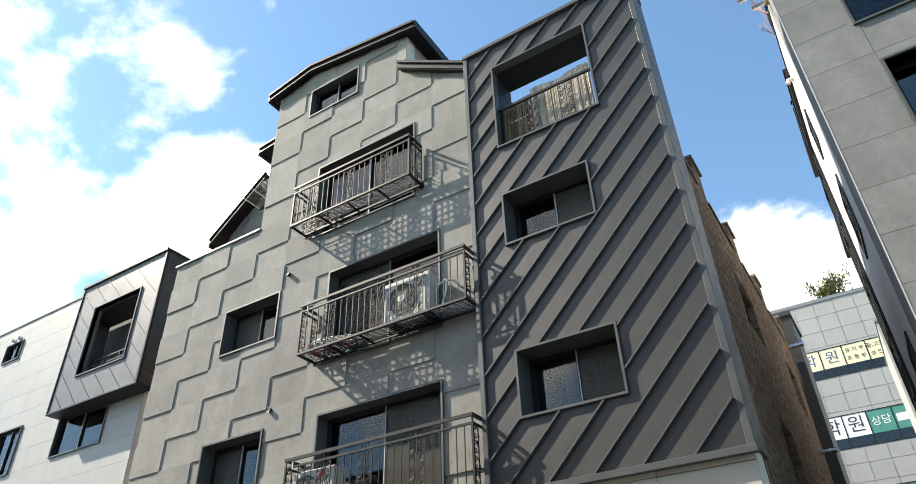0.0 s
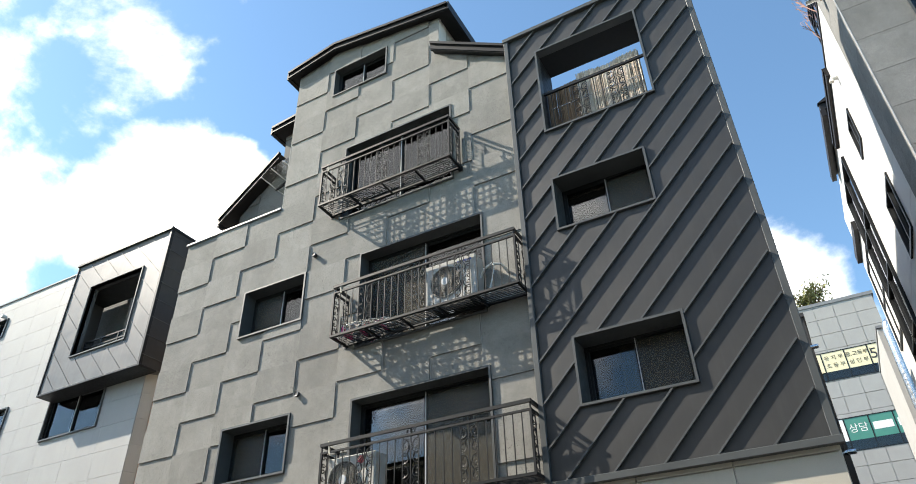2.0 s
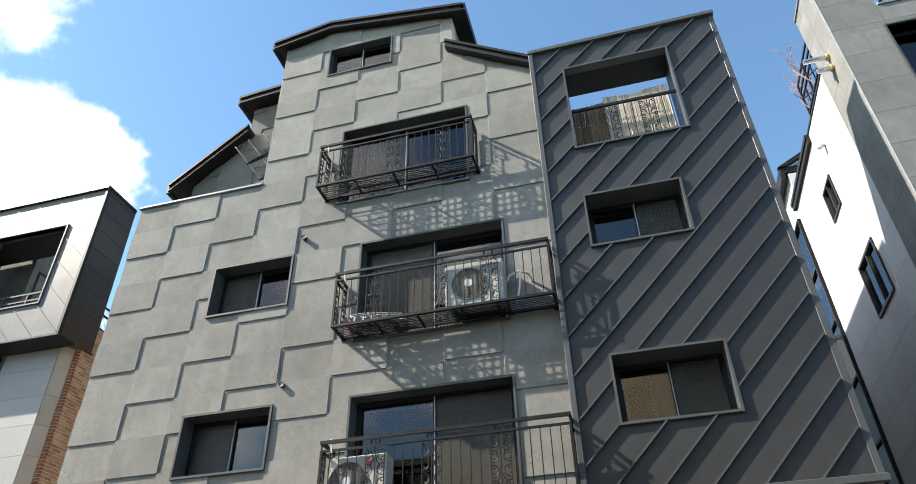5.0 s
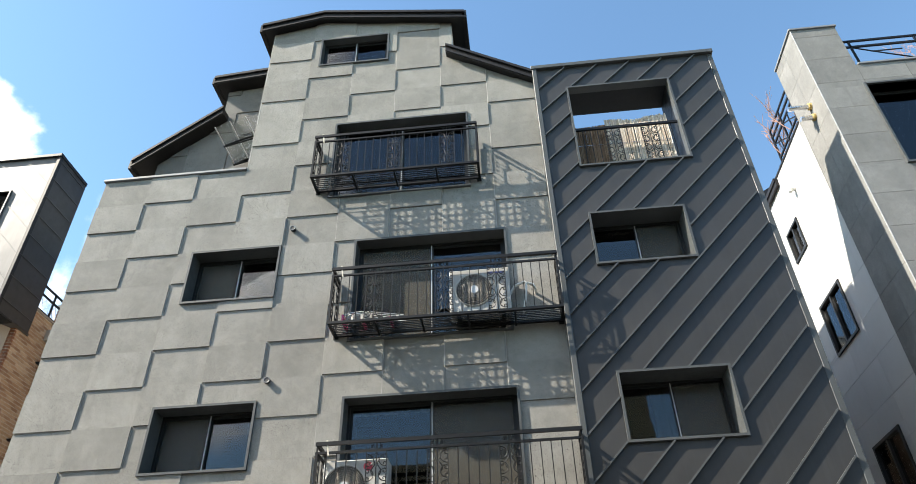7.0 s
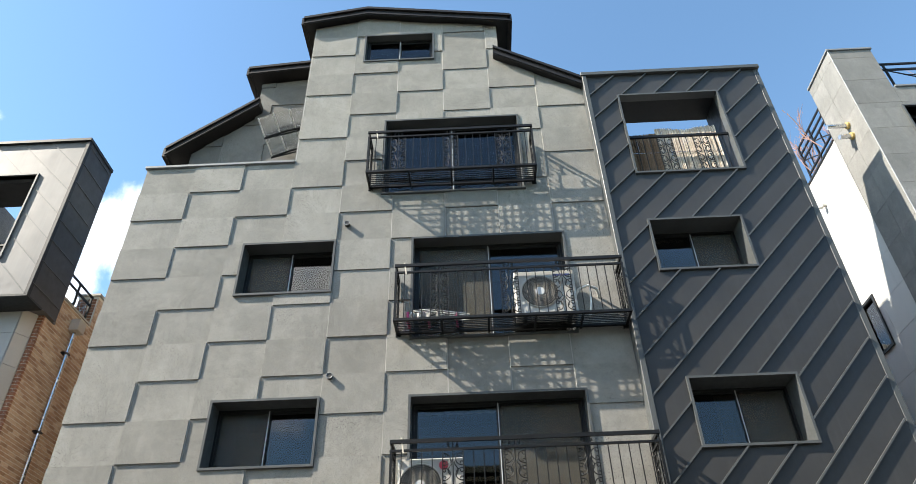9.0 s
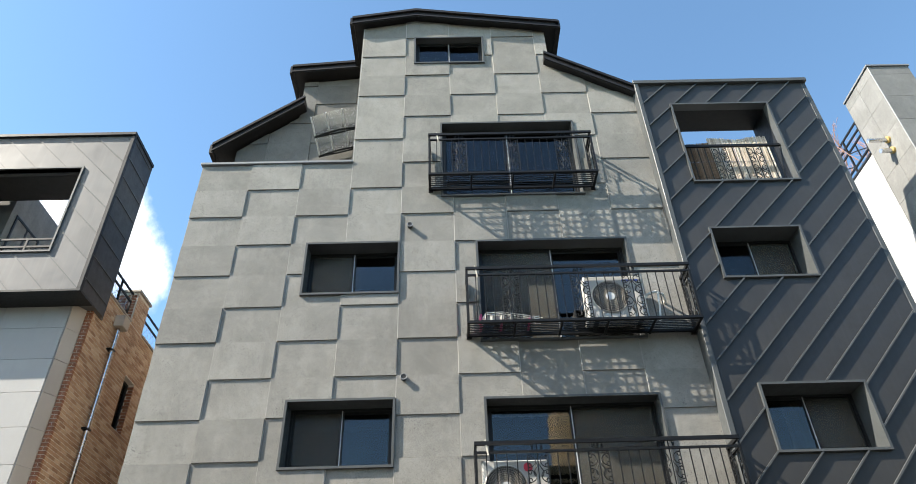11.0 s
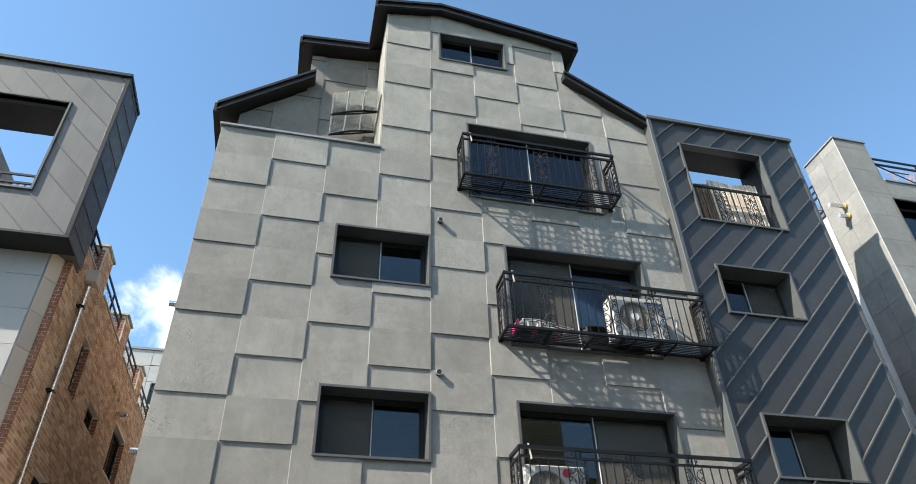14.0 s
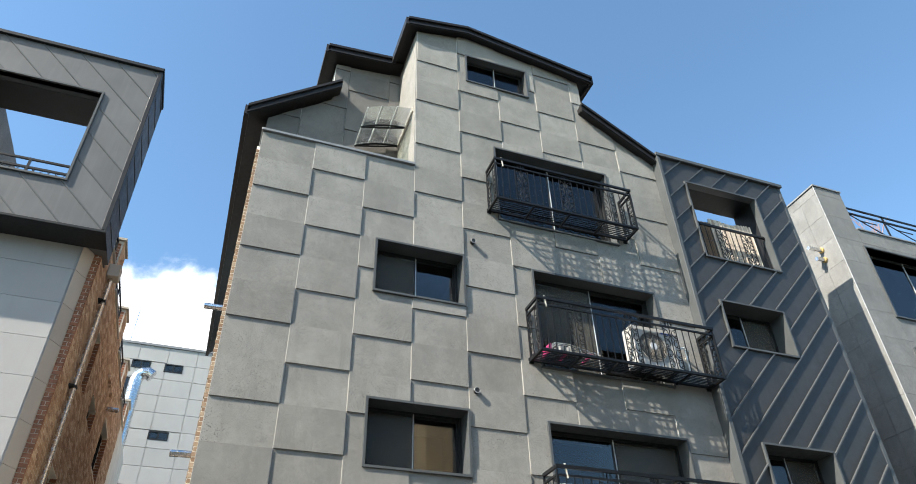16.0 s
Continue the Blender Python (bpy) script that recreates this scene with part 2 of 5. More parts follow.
STEEL = plain("bright_steel", (0.62, 0.62, 0.62), 0.22, 1.0, 0.1)
APPLIANCE = plain("off_white_enamel", (0.44, 0.43, 0.405), 0.4, 0.0, 0.06)
WELL = plain("dark_fan_well", (0.022, 0.020, 0.018), 0.6)
GUARD = plain("dull_fan_guard", (0.30, 0.275, 0.24), 0.5)
BLACK = plain("black_plastic", (0.02, 0.02, 0.02), 0.5)
SILVER = plain("silver_plastic", (0.55, 0.56, 0.57), 0.4)
RED = plain("red_badge", (0.5, 0.03, 0.06), 0.4)
PINK = plain("pink_plastic", (0.50, 0.04, 0.16), 0.5)
PVC = plain("white_pipe", (0.75, 0.74, 0.70), 0.45)
BLUE_BAR = plain("blue_print", (0.05, 0.09, 0.35), 0.5)


def brick_mat(name="red_brown_brick", dim=1.0):
    s = Shader(name, 0.88, spec=0.25)
    r = s.info.outputs["Random"]
    ramp = s.n.new("ShaderNodeValToRGB")
    e = ramp.color_ramp.elements
    e[0].position, e[0].color = 0.0, (0.36, 0.24, 0.165, 1)
    e[1].position, e[1].color = 1.0, (0.66, 0.54, 0.42, 1)
    for p, c in ((0.3, (0.46, 0.315, 0.22, 1)), (0.7, (0.56, 0.42, 0.30, 1))):
        k = e.new(p)
        k.color = c
    isl = s.n.new("ShaderNodeNewGeometry")
    s.l.new(s.math("FRACT", s.math("ADD", r, isl.outputs["Random Per Island"]), 0.0), ramp.inputs[0])
    c = s.mix(0.6, ramp.outputs[0], s.mix(s.remap(s.noise(30, 4, 0.7), 0.3, 0.7), (0.6, 0.6, 0.6), (1.25, 1.25, 1.25)), "MULTIPLY")
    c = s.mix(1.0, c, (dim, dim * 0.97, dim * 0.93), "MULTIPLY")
    s.color(c)
    s.bump(s.noise(90, 3), 0.3, 0.004)
    return s.m


BRICK = brick_mat()
BRICK_RED = plain("dark_red_brick", (0.29, 0.14, 0.085), 0.85, 0.0, 0.35, 9.0, 90, 0.4, 0.25)
# dimmed brick and mortar: shade of the main house's sides put into the colour
BRICK_SHADED = brick_mat("shaded_brick", 0.42)
MORTAR_SHADED = plain("shaded_mortar", (0.24, 0.21, 0.17), 0.95)
FOAM = plain("yellowed_foam", (0.50, 0.36, 0.14), 0.9)
BUFF = panelled("buff_corner_stone", (0.47, 0.445, 0.395), 0.05)
CURTAIN = plain("dull_beige_curtain", (0.20, 0.165, 0.12), 0.9)


def reed_mat(name, low, high):
    s = Shader(name, 0.85, spec=0.2)
    isl = s.n.new("ShaderNodeNewGeometry")
    ramp = s.n.new("ShaderNodeValToRGB")
    e = ramp.color_ramp.elements
    e[0].color, e[1].color = (*low, 1), (*high, 1)
    s.l.new(isl.outputs["Random Per Island"], ramp.inputs[0])
    s.color(s.mix(0.5, ramp.outputs[0], s.mix(s.remap(s.noise(2.0, 3, 0.6, stretch=(14, 14, 1.2)), 0.3, 0.7), (0.55, 0.5, 0.45), (1.3, 1.3, 1.3)), "MULTIPLY"))
    s.bump(s.noise(40, 3, stretch=(6, 6, 0.5)), 0.4, 0.004)
    return s.m


REED = reed_mat("weathered_reed", (0.40, 0.32, 0.25), (0.74, 0.67, 0.58))
BAMBOO = reed_mat("dark_bamboo", (0.13, 0.085, 0.055), (0.27, 0.18, 0.12))


# ---- mesh helpers ----
def mesh_object(name, bm, material, parent=None):
    me = bpy.data.meshes.new(name)
    bmesh.ops.recalc_face_normals(bm, faces=bm.faces)
    bm.to_mesh(me)
    bm.free()
    me.materials.append(material)
    ob = new(name, me)
    if parent is not None:
        ob.parent = parent
    return ob


def part(name, bm, material, parent, label=""):
    ob = mesh_object(name, bm, material, parent)
    return tagged(ob, label) if label else ob


def thing(name, place, label, category, group="", kind=""):
    ob = new(name)
    ob.location = place
    ob.empty_display_size = 0.1
    return tagged(ob, label, category, group, kind)


def under(parent, ob):
    """Keeps a part where it is in the world while it hangs under a thing that stands elsewhere."""
    ob.parent = parent
    ob.matrix_parent_inverse = Matrix.Translation(-Vector(parent.location))
    return ob


def add_box(bm, x0, x1, y0, y1, z0, z1, bevel=0.0):
    vs = [bm.verts.new((x, y, z)) for z in (z0, z1) for y in (y0, y1) for x in (x0, x1)]
    fs = [bm.faces.new([vs[i] for i in q]) for q in ((0, 2, 3, 1), (4, 5, 7, 6), (0, 1, 5, 4), (2, 6, 7, 3), (0, 4, 6, 2), (1, 3, 7, 5))]
    if bevel:
        edges = list({e for f in fs for e in f.edges})
        bmesh.ops.bevel(bm, geom=edges, offset=bevel, segments=1, affect="EDGES")
    return bm


def boxes(*rows, bevel=0.0):
    bm = bmesh.new()
    for r in rows:
        add_box(bm, *r, bevel=bevel)
    return bm


def prism(bm, poly, y0, y1):
    """Extrudes a polygon of (x, z) from y0 (front) to y1 (back)."""
    a = [bm.verts.new((x, y0, z)) for x, z in poly]
    b = [bm.verts.new((x, y1, z)) for x, z in poly]
    bm.faces.new(a)
    bm.faces.new(b[::-1])
    k = len(poly)
    for i in range(k):
        bm.faces.new((a[i], b[i], b[(i + 1) % k], a[(i + 1) % k]))
    return bm


def prism_x(bm, poly, x0, x1):
    """Extrudes a polygon of (y, z) from x0 to x1."""
    a = [bm.verts.new((x0, y, z)) for y, z in poly]
    b = [bm.verts.new((x1, y, z)) for y, z in poly]
    bm.faces.new(a)
    bm.faces.new(b[::-1])
    k = len(poly)
    for i in range(k):
        bm.faces.new((a[i], b[i], b[(i + 1) % k], a[(i + 1) % k]))
    return bm


def tube(bm, points, radius, sides=6, closed=False):
    """A round bar swept along points."""
    pts = [Vector(p) for p in points]
    k = len(pts)
    rings = []
    up = None
    for i, p in enumerate(pts):
        a = pts[(i - 1) % k] if closed or i else pts[i]
        b = pts[(i + 1) % k] if closed or i < k - 1 else pts[i]
        d = (b - a).normalized()
        if up is None:
            up = d.orthogonal().normalized()
        up = (up - d * up.dot(d))
        up = up.normalized() if up.length > 1e-5 else d.orthogonal().normalized()
        side = d.cross(up)
        rings.append([bm.verts.new(p + (up * math.cos(s) + side * math.sin(s)) * radius) for s in (2 * math.pi * j / sides for j in range(sides))])
    for i in range(k if closed else k - 1):
        r, q = rings[i], rings[(i + 1) % k]
        for j in range(sides):
            bm.faces.new((r[j], r[(j + 1) % sides], q[(j + 1) % sides], q[j]))
    if not closed:
        bm.faces.new(rings[0][::-1])
        bm.faces.new(rings[-1])
    return bm


def bar(p, q, w, d=None):
    """A square bar between two points."""
    bm = bmesh.new()
    p, q = Vector(p), Vector(q)
    run = (q - p).normalized()
    ref = Vector((0, 0, 1)) if abs(run.z) < 0.9 else Vector((0, 1, 0))
    s = run.cross(ref).normalized() * w / 2
    u = s.normalized().cross(run) * (d or w) / 2
    vs = [bm.verts.new(c + i * s + j * u) for c in (p, q) for i, j in ((-1, -1), (1, -1), (1, 1), (-1, 1))]
    for f in ((0, 1, 2, 3), (7, 6, 5, 4), (0, 4, 5, 1), (1, 5, 6, 2), (2, 6, 7, 3), (3, 7, 4, 0)):
        bm.faces.new([vs[i] for i in f])
    return bm


def cut_rects(rect, holes):
    """What is left of a rectangle (x0, x1, z0, z1) when the holes are taken out, as rectangles."""
    left = [rect]
    for h in holes:
        nxt = []
        for x0, x1, z0, z1 in left:
            a0, a1, b0, b1 = max(x0, h[0]), min(x1, h[1]), max(z0, h[2]), min(z1, h[3])
            if a0 >= a1 or b0 >= b1:
                nxt.append((x0, x1, z0, z1))
                continue
            nxt += [r for r in ((x0, x1, z0, b0), (x0, x1, b1, z1), (x0, a0, b0, b1), (a1, x1, b0, b1)) if r[1] - r[0] > 1e-4 and r[3] - r[2] > 1e-4]
        left = nxt
    return left


def clip_poly(poly, a, b, c):
    """Keeps the part of a polygon where a*x + b*z <= c."""
    out = []
    for i, p in enumerate(poly):
        q = poly[(i + 1) % len(poly)]
        fp, fq = a * p[0] + b * p[1] - c, a * q[0] + b * q[1] - c
        if fp <= 0:
            out.append(p)
        if fp * fq < 0:
            t = fp / (fp - fq)
            out.append((p[0] + t * (q[0] - p[0]), p[1] + t * (q[1] - p[1])))
    return out


def area(poly):
    return abs(sum(p[0] * q[1] - q[0] * p[1] for p, q in zip(poly, poly[1:] + poly[:1]))) / 2


# ---- plan of the main house ----
X0, X1, XM = -13.02, -4.68, -1.23       # stone front, then the metal front
YS, YP, YM = 8.435, 8.415, 8.25         # flush slab, proud slab, metal face
COL, ROW, ZROW = 0.92667, 0.6225, 9.355
XT = -10.24                             # left end of the tall part
WINDOWS = [                             # x0, x1, z0, z1 of openings in the stone
    (-10.87, -9.35, 7.72, 8.70), (-10.87, -9.35, 4.90, 5.85),
    (-9.10, -7.67, 13.48, 14.30),
]
DOORS = [(-8.57, -6.05, 9.75, 11.58), (-8.00, -5.50, 6.80, 8.68), (-8.00, -5.50, 3.95, 5.82)]
METAL_WIN = [(-4.06, -2.57, 7.74, 8.71), (-4.06, -2.57, 4.89, 5.85)]
METAL_TOP = (-4.06, -2.20, 9.81, 11.80)


def roofline(x):
    if x <= -9.1:
        return 14.72 + (x - XT) * 0.23 / 1.14
    if x <= -6.28:
        return 14.95 + (x + 9.1) * (14.50 - 14.95) / 2.82
    return 13.36 + (x + 6.28) * (12.26 - 13.36) / 1.60


# ---- ground and street ----
tagged(mesh_object("ground", boxes((-400, 400, -300, 500, -0.3, 0.0)), ASPHALT), "grey asphalt street and ground", "ground", kind="structure")

# ---- main house: body behind the stone ----
holes = WINDOWS + DOORS
GROW = 0.0365
wide = [(a - GROW, b + GROW, c_ - GROW, d + GROW) for a, b, c_, d in holes]
bm = bmesh.new()
for x0, x1, z0, z1 in cut_rects((X0, XT, 3.2, 10.60), wide) + cut_rects((XT, X1, 3.2, 12.2), wide):
    add_box(bm, x0, x1, 8.441, 8.75, z0, z1)
for x0, x1, z0, z1 in cut_rects((XT, -6.28, 12.2, 13.3), wide) + cut_rects((XT, -6.28, 13.3, 14.45), wide):
    add_box(bm, x0, x1, 8.441, 8.75, z0, z1)
prism(bm, [(XT, 14.45), (-6.28, 14.45), (-6.28, 14.5), (-9.1, 14.95), (XT, 14.72)], 8.441, 8.75)
prism(bm, [(-6.28, 12.2), (X1, 12.2), (-6.28, 13.36)], 8.441, 8.75)
wall = tagged(mesh_object("wall_front", bm, GROUT), "house front clad in grey basalt slabs set alternately proud and flush", "wall", kind="structure")

side = bmesh.new()
add_box(side, X0, X0 + 0.25, 8.7501, 20.0, 0.0, 10.60)
add_box(side, X0, X1, 19.75, 20.0, 0.0, 12.2)
side_wall = tagged(mesh_object("wall_side", side, MORTAR), "brick side wall of the grey house", "wall", kind="structure")
tagged(mesh_object("wall_tall_side", boxes((XT - 0.02, XT - 0.0005, 8.437, 9.695, 10.1, 14.70), (-6.31, -6.28, 8.7501, 12.0, 13.30, 14.5)), BASALT), "basalt side walls of the tall attic", "wall", kind="structure")

tagged(mesh_object("floor_roof_terrace", boxes((X0 + 0.2505, XT, 8.7505, 19.749, 9.9, 10.1)), TERRACE), "dark grey waterproofed roof terrace floor", "floor", kind="structure")

# base storey in beige granite
base_wall = tagged(mesh_object("wall_base", boxes((X0, XM - 0.05, 8.48, 8.75, 0.0, 3.2), (X1, XM - 0.03, 8.32, 8.75, 3.2, 3.945)), MORTAR), "beige granite wall of the ground storey", "wall", kind="structure")
for k in range(9):
    for j in range(5):
        xa, xb = X0 + k * 1.304, X0 + (k + 1) * 1.304
        add = boxes((xa + 0.004, xb - 0.004, 8.45, 8.4799, 0.02 + j * 0.63, 0.64 + j * 0.63), bevel=0.003)
        part("granite_slab", add, GRANITE, base_wall)
for k in range(3):
    add = boxes((X1 + k * 1.14 + 0.004, X1 + (k + 1) * 1.14 - 0.004, 8.29, 8.3199, 3.21, 3.80), bevel=0.004)
    part("granite_slab", add, GRANITE, base_wall)
    add = boxes((X1 + k * 1.14 + 0.004, X1 + (k + 1) * 1.14 - 0.004, 8.27, 8.3199, 3.808, 3.94), bevel=0.012)
    part("granite_slab", add, GRANITE, base_wall)

# recessed terrace wall behind the parapet
YB, XK = 9.74, -11.765
bm = bmesh.new()
prism(bm, [(-13.0, 10.1), (XK, 10.1), (XK, 13.27), (-13.0, 12.27)], YB, YB + 0.25)
prism(bm, [(XK + 0.0001, 10.1), (XT, 10.1), (XT, 14.62), (XK + 0.0001, 14.46)], YB, YB + 0.25)
add_box(bm, XK, XK + 0.22, YB + 0.2501, 16.0, 12.0, 14.5)
back_wall = tagged(mesh_object("wall_terrace", bm, GROUT), "recessed basalt wall behind the roof terrace", "wall", kind="structure")

# roofs with deep dark fascias


def roof_edge(points, y0, y1, name, label):
    """A folded dark roof rim above a line of (x, z): fascia with two steps, soffit and roof plane."""
    bm = bmesh.new()
    up = [(x, z + 0.24) for x, z in points]
    prism_strip(bm, points, up, y0, y0 + 0.05)
    lip = [(x, z + 0.17) for x, z in points]
    prism_strip(bm, lip, up, y0 - 0.045, y0 - 0.0005)
    low = [(x, z + 0.02) for x, z in points]
    mid = [(x, z + 0.06) for x, z in points]
    prism_strip(bm, low, mid, y0 - 0.02, y0 - 0.0005)
    s0 = [(x, z + 0.05) for x, z in points]
    s1 = [(x, z + 0.20) for x, z in points]
    prism_strip(bm, s0, s1, y0 + 0.0505, y1)
    return tagged(mesh_object(name, bm, ROOF), label, "roof", kind="structure")


def prism_strip(bm, low, up, y0, y1):
    for i in range(len(low) - 1):
        prism(bm, [low[i], low[i + 1], up[i + 1], up[i]], y0, y1)


roof_edge([(-10.50, 14.65), (-9.10, 14.91), (-5.97, 14.40)], 8.26, 12.0, "roof_attic", "low pitched attic roof with a folded black metal fascia")
roof_edge([(-6.40, 13.32), (-4.70, 12.22)], 8.26, 12.0, "roof_lower", "sloping lower roof with a folded black metal fascia")
roof_edge([(-12.02, 14.47), (-10.25, 14.63)], 9.41, 16.0, "roof_back", "rear attic roof with a dark metal fascia")
roof_edge([(-13.41, 11.96), (-11.62, 13.41)], 9.42, 20.0, "roof_gable", "sloping rear roof with a dark metal fascia")
# gutters along the eaves that run back
tagged(mesh_object("trim_eaves", boxes((-13.46, -13.37, 9.42, 20.0, 11.95, 12.19), (-12.07, -11.98, 9.41, 16.0, 14.47, 14.71), (-10.55, -10.46, 8.26, 9.47, 14.66, 14.90), (-6.02, -5.93, 8.26, 12.0, 14.42, 14.67)), ROOF), "dark metal gutters along the eaves", "gutter", kind="structure")
# parapet cap
tagged(mesh_object("trim_parapet", boxes((X0 - 0.03, XT, 8.385, 8.80, 10.605, 10.66), (X0 - 0.03, X0 + 0.30, 8.8001, 9.67, 10.605, 10.66), bevel=0.006), CAP), "grey metal parapet cap", "trim", kind="structure")


# ---- windows ----
def collar(x0, x1, z0, z1, front, back, w=0.035):
    """A sheet-metal sleeve that lines an opening and stands proud of the wall."""
    return boxes((x0 - w, x1 + w, front, back, z1, z1 + w), (x0 - w, x1 + w, front, back, z0 - w, z0), (x0 - w, x0, front, back, z0, z1), (x1, x1 + w, front, back, z0, z1))


def leaf(x0, x1, z0, z1, y, w, t):
    return boxes((x0, x1, y, y + t, z1 - w, z1), (x0, x1, y, y + t, z0, z0 + w), (x0, x0 + w, y, y + t, z0 + w, z1 - w), (x1 - w, x1, y, y + t, z0 + w, z1 - w))


SERIAL = [0]


def window(x0, x1, z0, z1, face, label, depth=0.26, w=0.045, proud=0.045, trim=ZINC_TRIM, room=None, blind=None, screen="none", blind_drop=1.0, span=(0.0, 1.0)):
    SERIAL[0] += 1
    top = tagged(new("window_%d" % SERIAL[0]), label, "window", "house windows", "structure")
    top.location = ((x0 + x1) / 2, face, z0)
    yf = face + depth

    def add(name, bm, mat, label=""):
        return under(top, part(name, bm, mat, None, label))
    add("window_surround", collar(x0, x1, z0, z1, face - proud, yf + 0.09), trim, "thin proud metal surround")
    add("window_frame", leaf(x0 + 0.001, x1 - 0.001, z0 + 0.001, z1 - 0.001, yf, 0.035, 0.09), FRAME)
    mid = (x0 + x1) / 2
    for k, (a, b) in enumerate(((x0 + 0.03, mid + 0.02), (mid - 0.02, x1 - 0.03))):
        y = yf + 0.01 + 0.03 * k
        sash = add("sash", leaf(a, b, z0 + 0.03, z1 - 0.03, y, w, 0.028), FRAME)
        pane = part("pane", boxes((a + w, b - w, y + 0.010, y + 0.015, z0 + 0.03 + w, z1 - 0.03 - w)), GLASS, None)
        pane.parent = sash
        pane.visible_shadow = False
        if (screen == "left" and k == 0) or (screen == "right" and k == 1) or screen == "both":
            scr = add("insect_screen", boxes((a + w, b - w, yf + 0.002, yf + 0.004, z0 + 0.03 + w, z1 - 0.03 - w)), MESH)
            scr.visible_shadow = False
    if blind is not None:
        zb = z1 - (z1 - z0) * blind_drop
        xa, xb = x0 + 0.05 + (x1 - x0 - 0.1) * span[0], x0 + 0.05 + (x1 - x0 - 0.1) * span[1]
        add("blind", pleats(xa, xb, zb, z1 - 0.03, yf + 0.16), blind)
    add("meeting_strip", boxes((mid - 0.006, mid + 0.006, yf - 0.004, yf + 0.0095, z0 + 0.032, z1 - 0.032)), SILVER, "thin bright edge of the meeting stile")
    d = 1.6
    bm = boxes((x0 - 0.25, x1 + 0.25, yf + d, yf + d + 0.05, z0 - 0.4, z1 + 0.3), (x0 - 0.30, x0 - 0.25, yf + 0.0905, yf + d, z0 - 0.4, z1 + 0.3),
               (x1 + 0.25, x1 + 0.30, yf + 0.0905, yf + d, z0 - 0.4, z1 + 0.3), (x0 - 0.25, x1 + 0.25, yf + 0.0905, yf + d, z1 + 0.3, z1 + 0.35), (x0 - 0.25, x1 + 0.25, yf + 0.0905, yf + d, z0 - 0.45, z0 - 0.4))
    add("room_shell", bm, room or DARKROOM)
    return top


def pleats(x0, x1, z0, z1, y):
    """A hanging cloth with soft vertical folds."""
    bm = bmesh.new()
    n = max(12, int((x1 - x0) / 0.03))
    cols = []
    for i in range(n + 1):
        x = x0 + (x1 - x0) * i / n
        yy = y + 0.018 * math.sin(i * 1.25) + 0.008 * math.sin(i * 0.37)
        cols.append([bm.verts.new((x, yy, z)) for z in (z0, z1)])
    for a, b in zip(cols, cols[1:]):
        bm.faces.new((a[0], b[0], b[1], a[1]))
    bmesh.ops.solidify(bm, geom=bm.faces[:], thickness=0.004)
    return bm


window(*WINDOWS[0], YS, "dark framed sliding window in a grey metal surround", screen="left")
window(*WINDOWS[1], YS, "dark framed sliding window in a grey metal surround", screen="left")
window(*WINDOWS[2], YS, "small dark attic sliding window under the eaves", depth=0.12, blind=CREAM, blind_drop=0.16)
window(*DOORS[0], YS, "dark balcony sliding door with a pale track at its head", depth=0.18, w=0.05, blind=CREAM, blind_drop=0.05, span=(0.0, 0.5), room=ROOM)
window(*DOORS[1], YS, "dark balcony sliding door behind an iron balcony", depth=0.22, w=0.05, screen="left")
window(*DOORS[2], YS, "dark balcony sliding door with a cream blind at its head", depth=0.22, w=0.05, blind=CREAM, blind_drop=0.06, span=(0.0, 0.5), screen="right")
window(*METAL_WIN[0], YM, "deep set dark sliding window in the metal front", depth=0.36, screen="right", blind=CREAM, blind_drop=0.08, span=(0.0, 0.45))
window(*METAL_WIN[1], YM, "deep set dark sliding window with a dull curtain inside", depth=0.36, screen="right", blind=CURTAIN, span=(0.30, 0.66))

# ---- metal front ----
region = cut_rects((X1, XM, 3.95, 12.42), [(a - GROW, b + GROW, c_ - GROW, d + GROW) for a, b, c_, d in METAL_WIN + [METAL_TOP]])
metal = tagged(mesh_object("wall_metal", boxes(*[(x0, x1, YM + 0.02, YM + 0.12, z0, z1) for x0, x1, z0, z1 in region]), ZINC), "dark grey front of diagonal standing seam metal", "wall", kind="structure")
SEAM0, SEAM_STEP, SEAM_H = 9.600, 0.625, 0.042
c = SEAM0 - 13 * SEAM_STEP
while c < 18:
    bm = bmesh.new()
    seam = bmesh.new()
    for x0, x1, z0, z1 in region:
        poly = [(x0, z0), (x1, z0), (x1, z1), (x0, z1)]
        poly = clip_poly(poly, -1, 1, c + SEAM_STEP)      # z - x <= c + step
        poly = clip_poly(poly, 1, -1, -c) if len(poly) > 2 else poly
        if len(poly) > 2 and area(poly) > 1e-4:
            prism(bm, poly, YM, YM + 0.0199)
        a, b = max(x0, z0 - c), min(x1, z1 - c, XM - 0.10)
        if b - a > 0.02:
            h = 0.0085
            poly = [(a - h, a + c + h), (a + h, a + c - h), (b + h, b + c - h), (b - h, b + c + h)]
            prism(seam, poly, YM - SEAM_H, YM)
    if bm.verts:
        under(metal, part("metal_panel", bm, ZINC, None))
    else:
        bm.free()
    if seam.verts:
        under(metal, part("standing_seam", seam, ZINC_TRIM, None))
    else:
        seam.free()
    c += SEAM_STEP
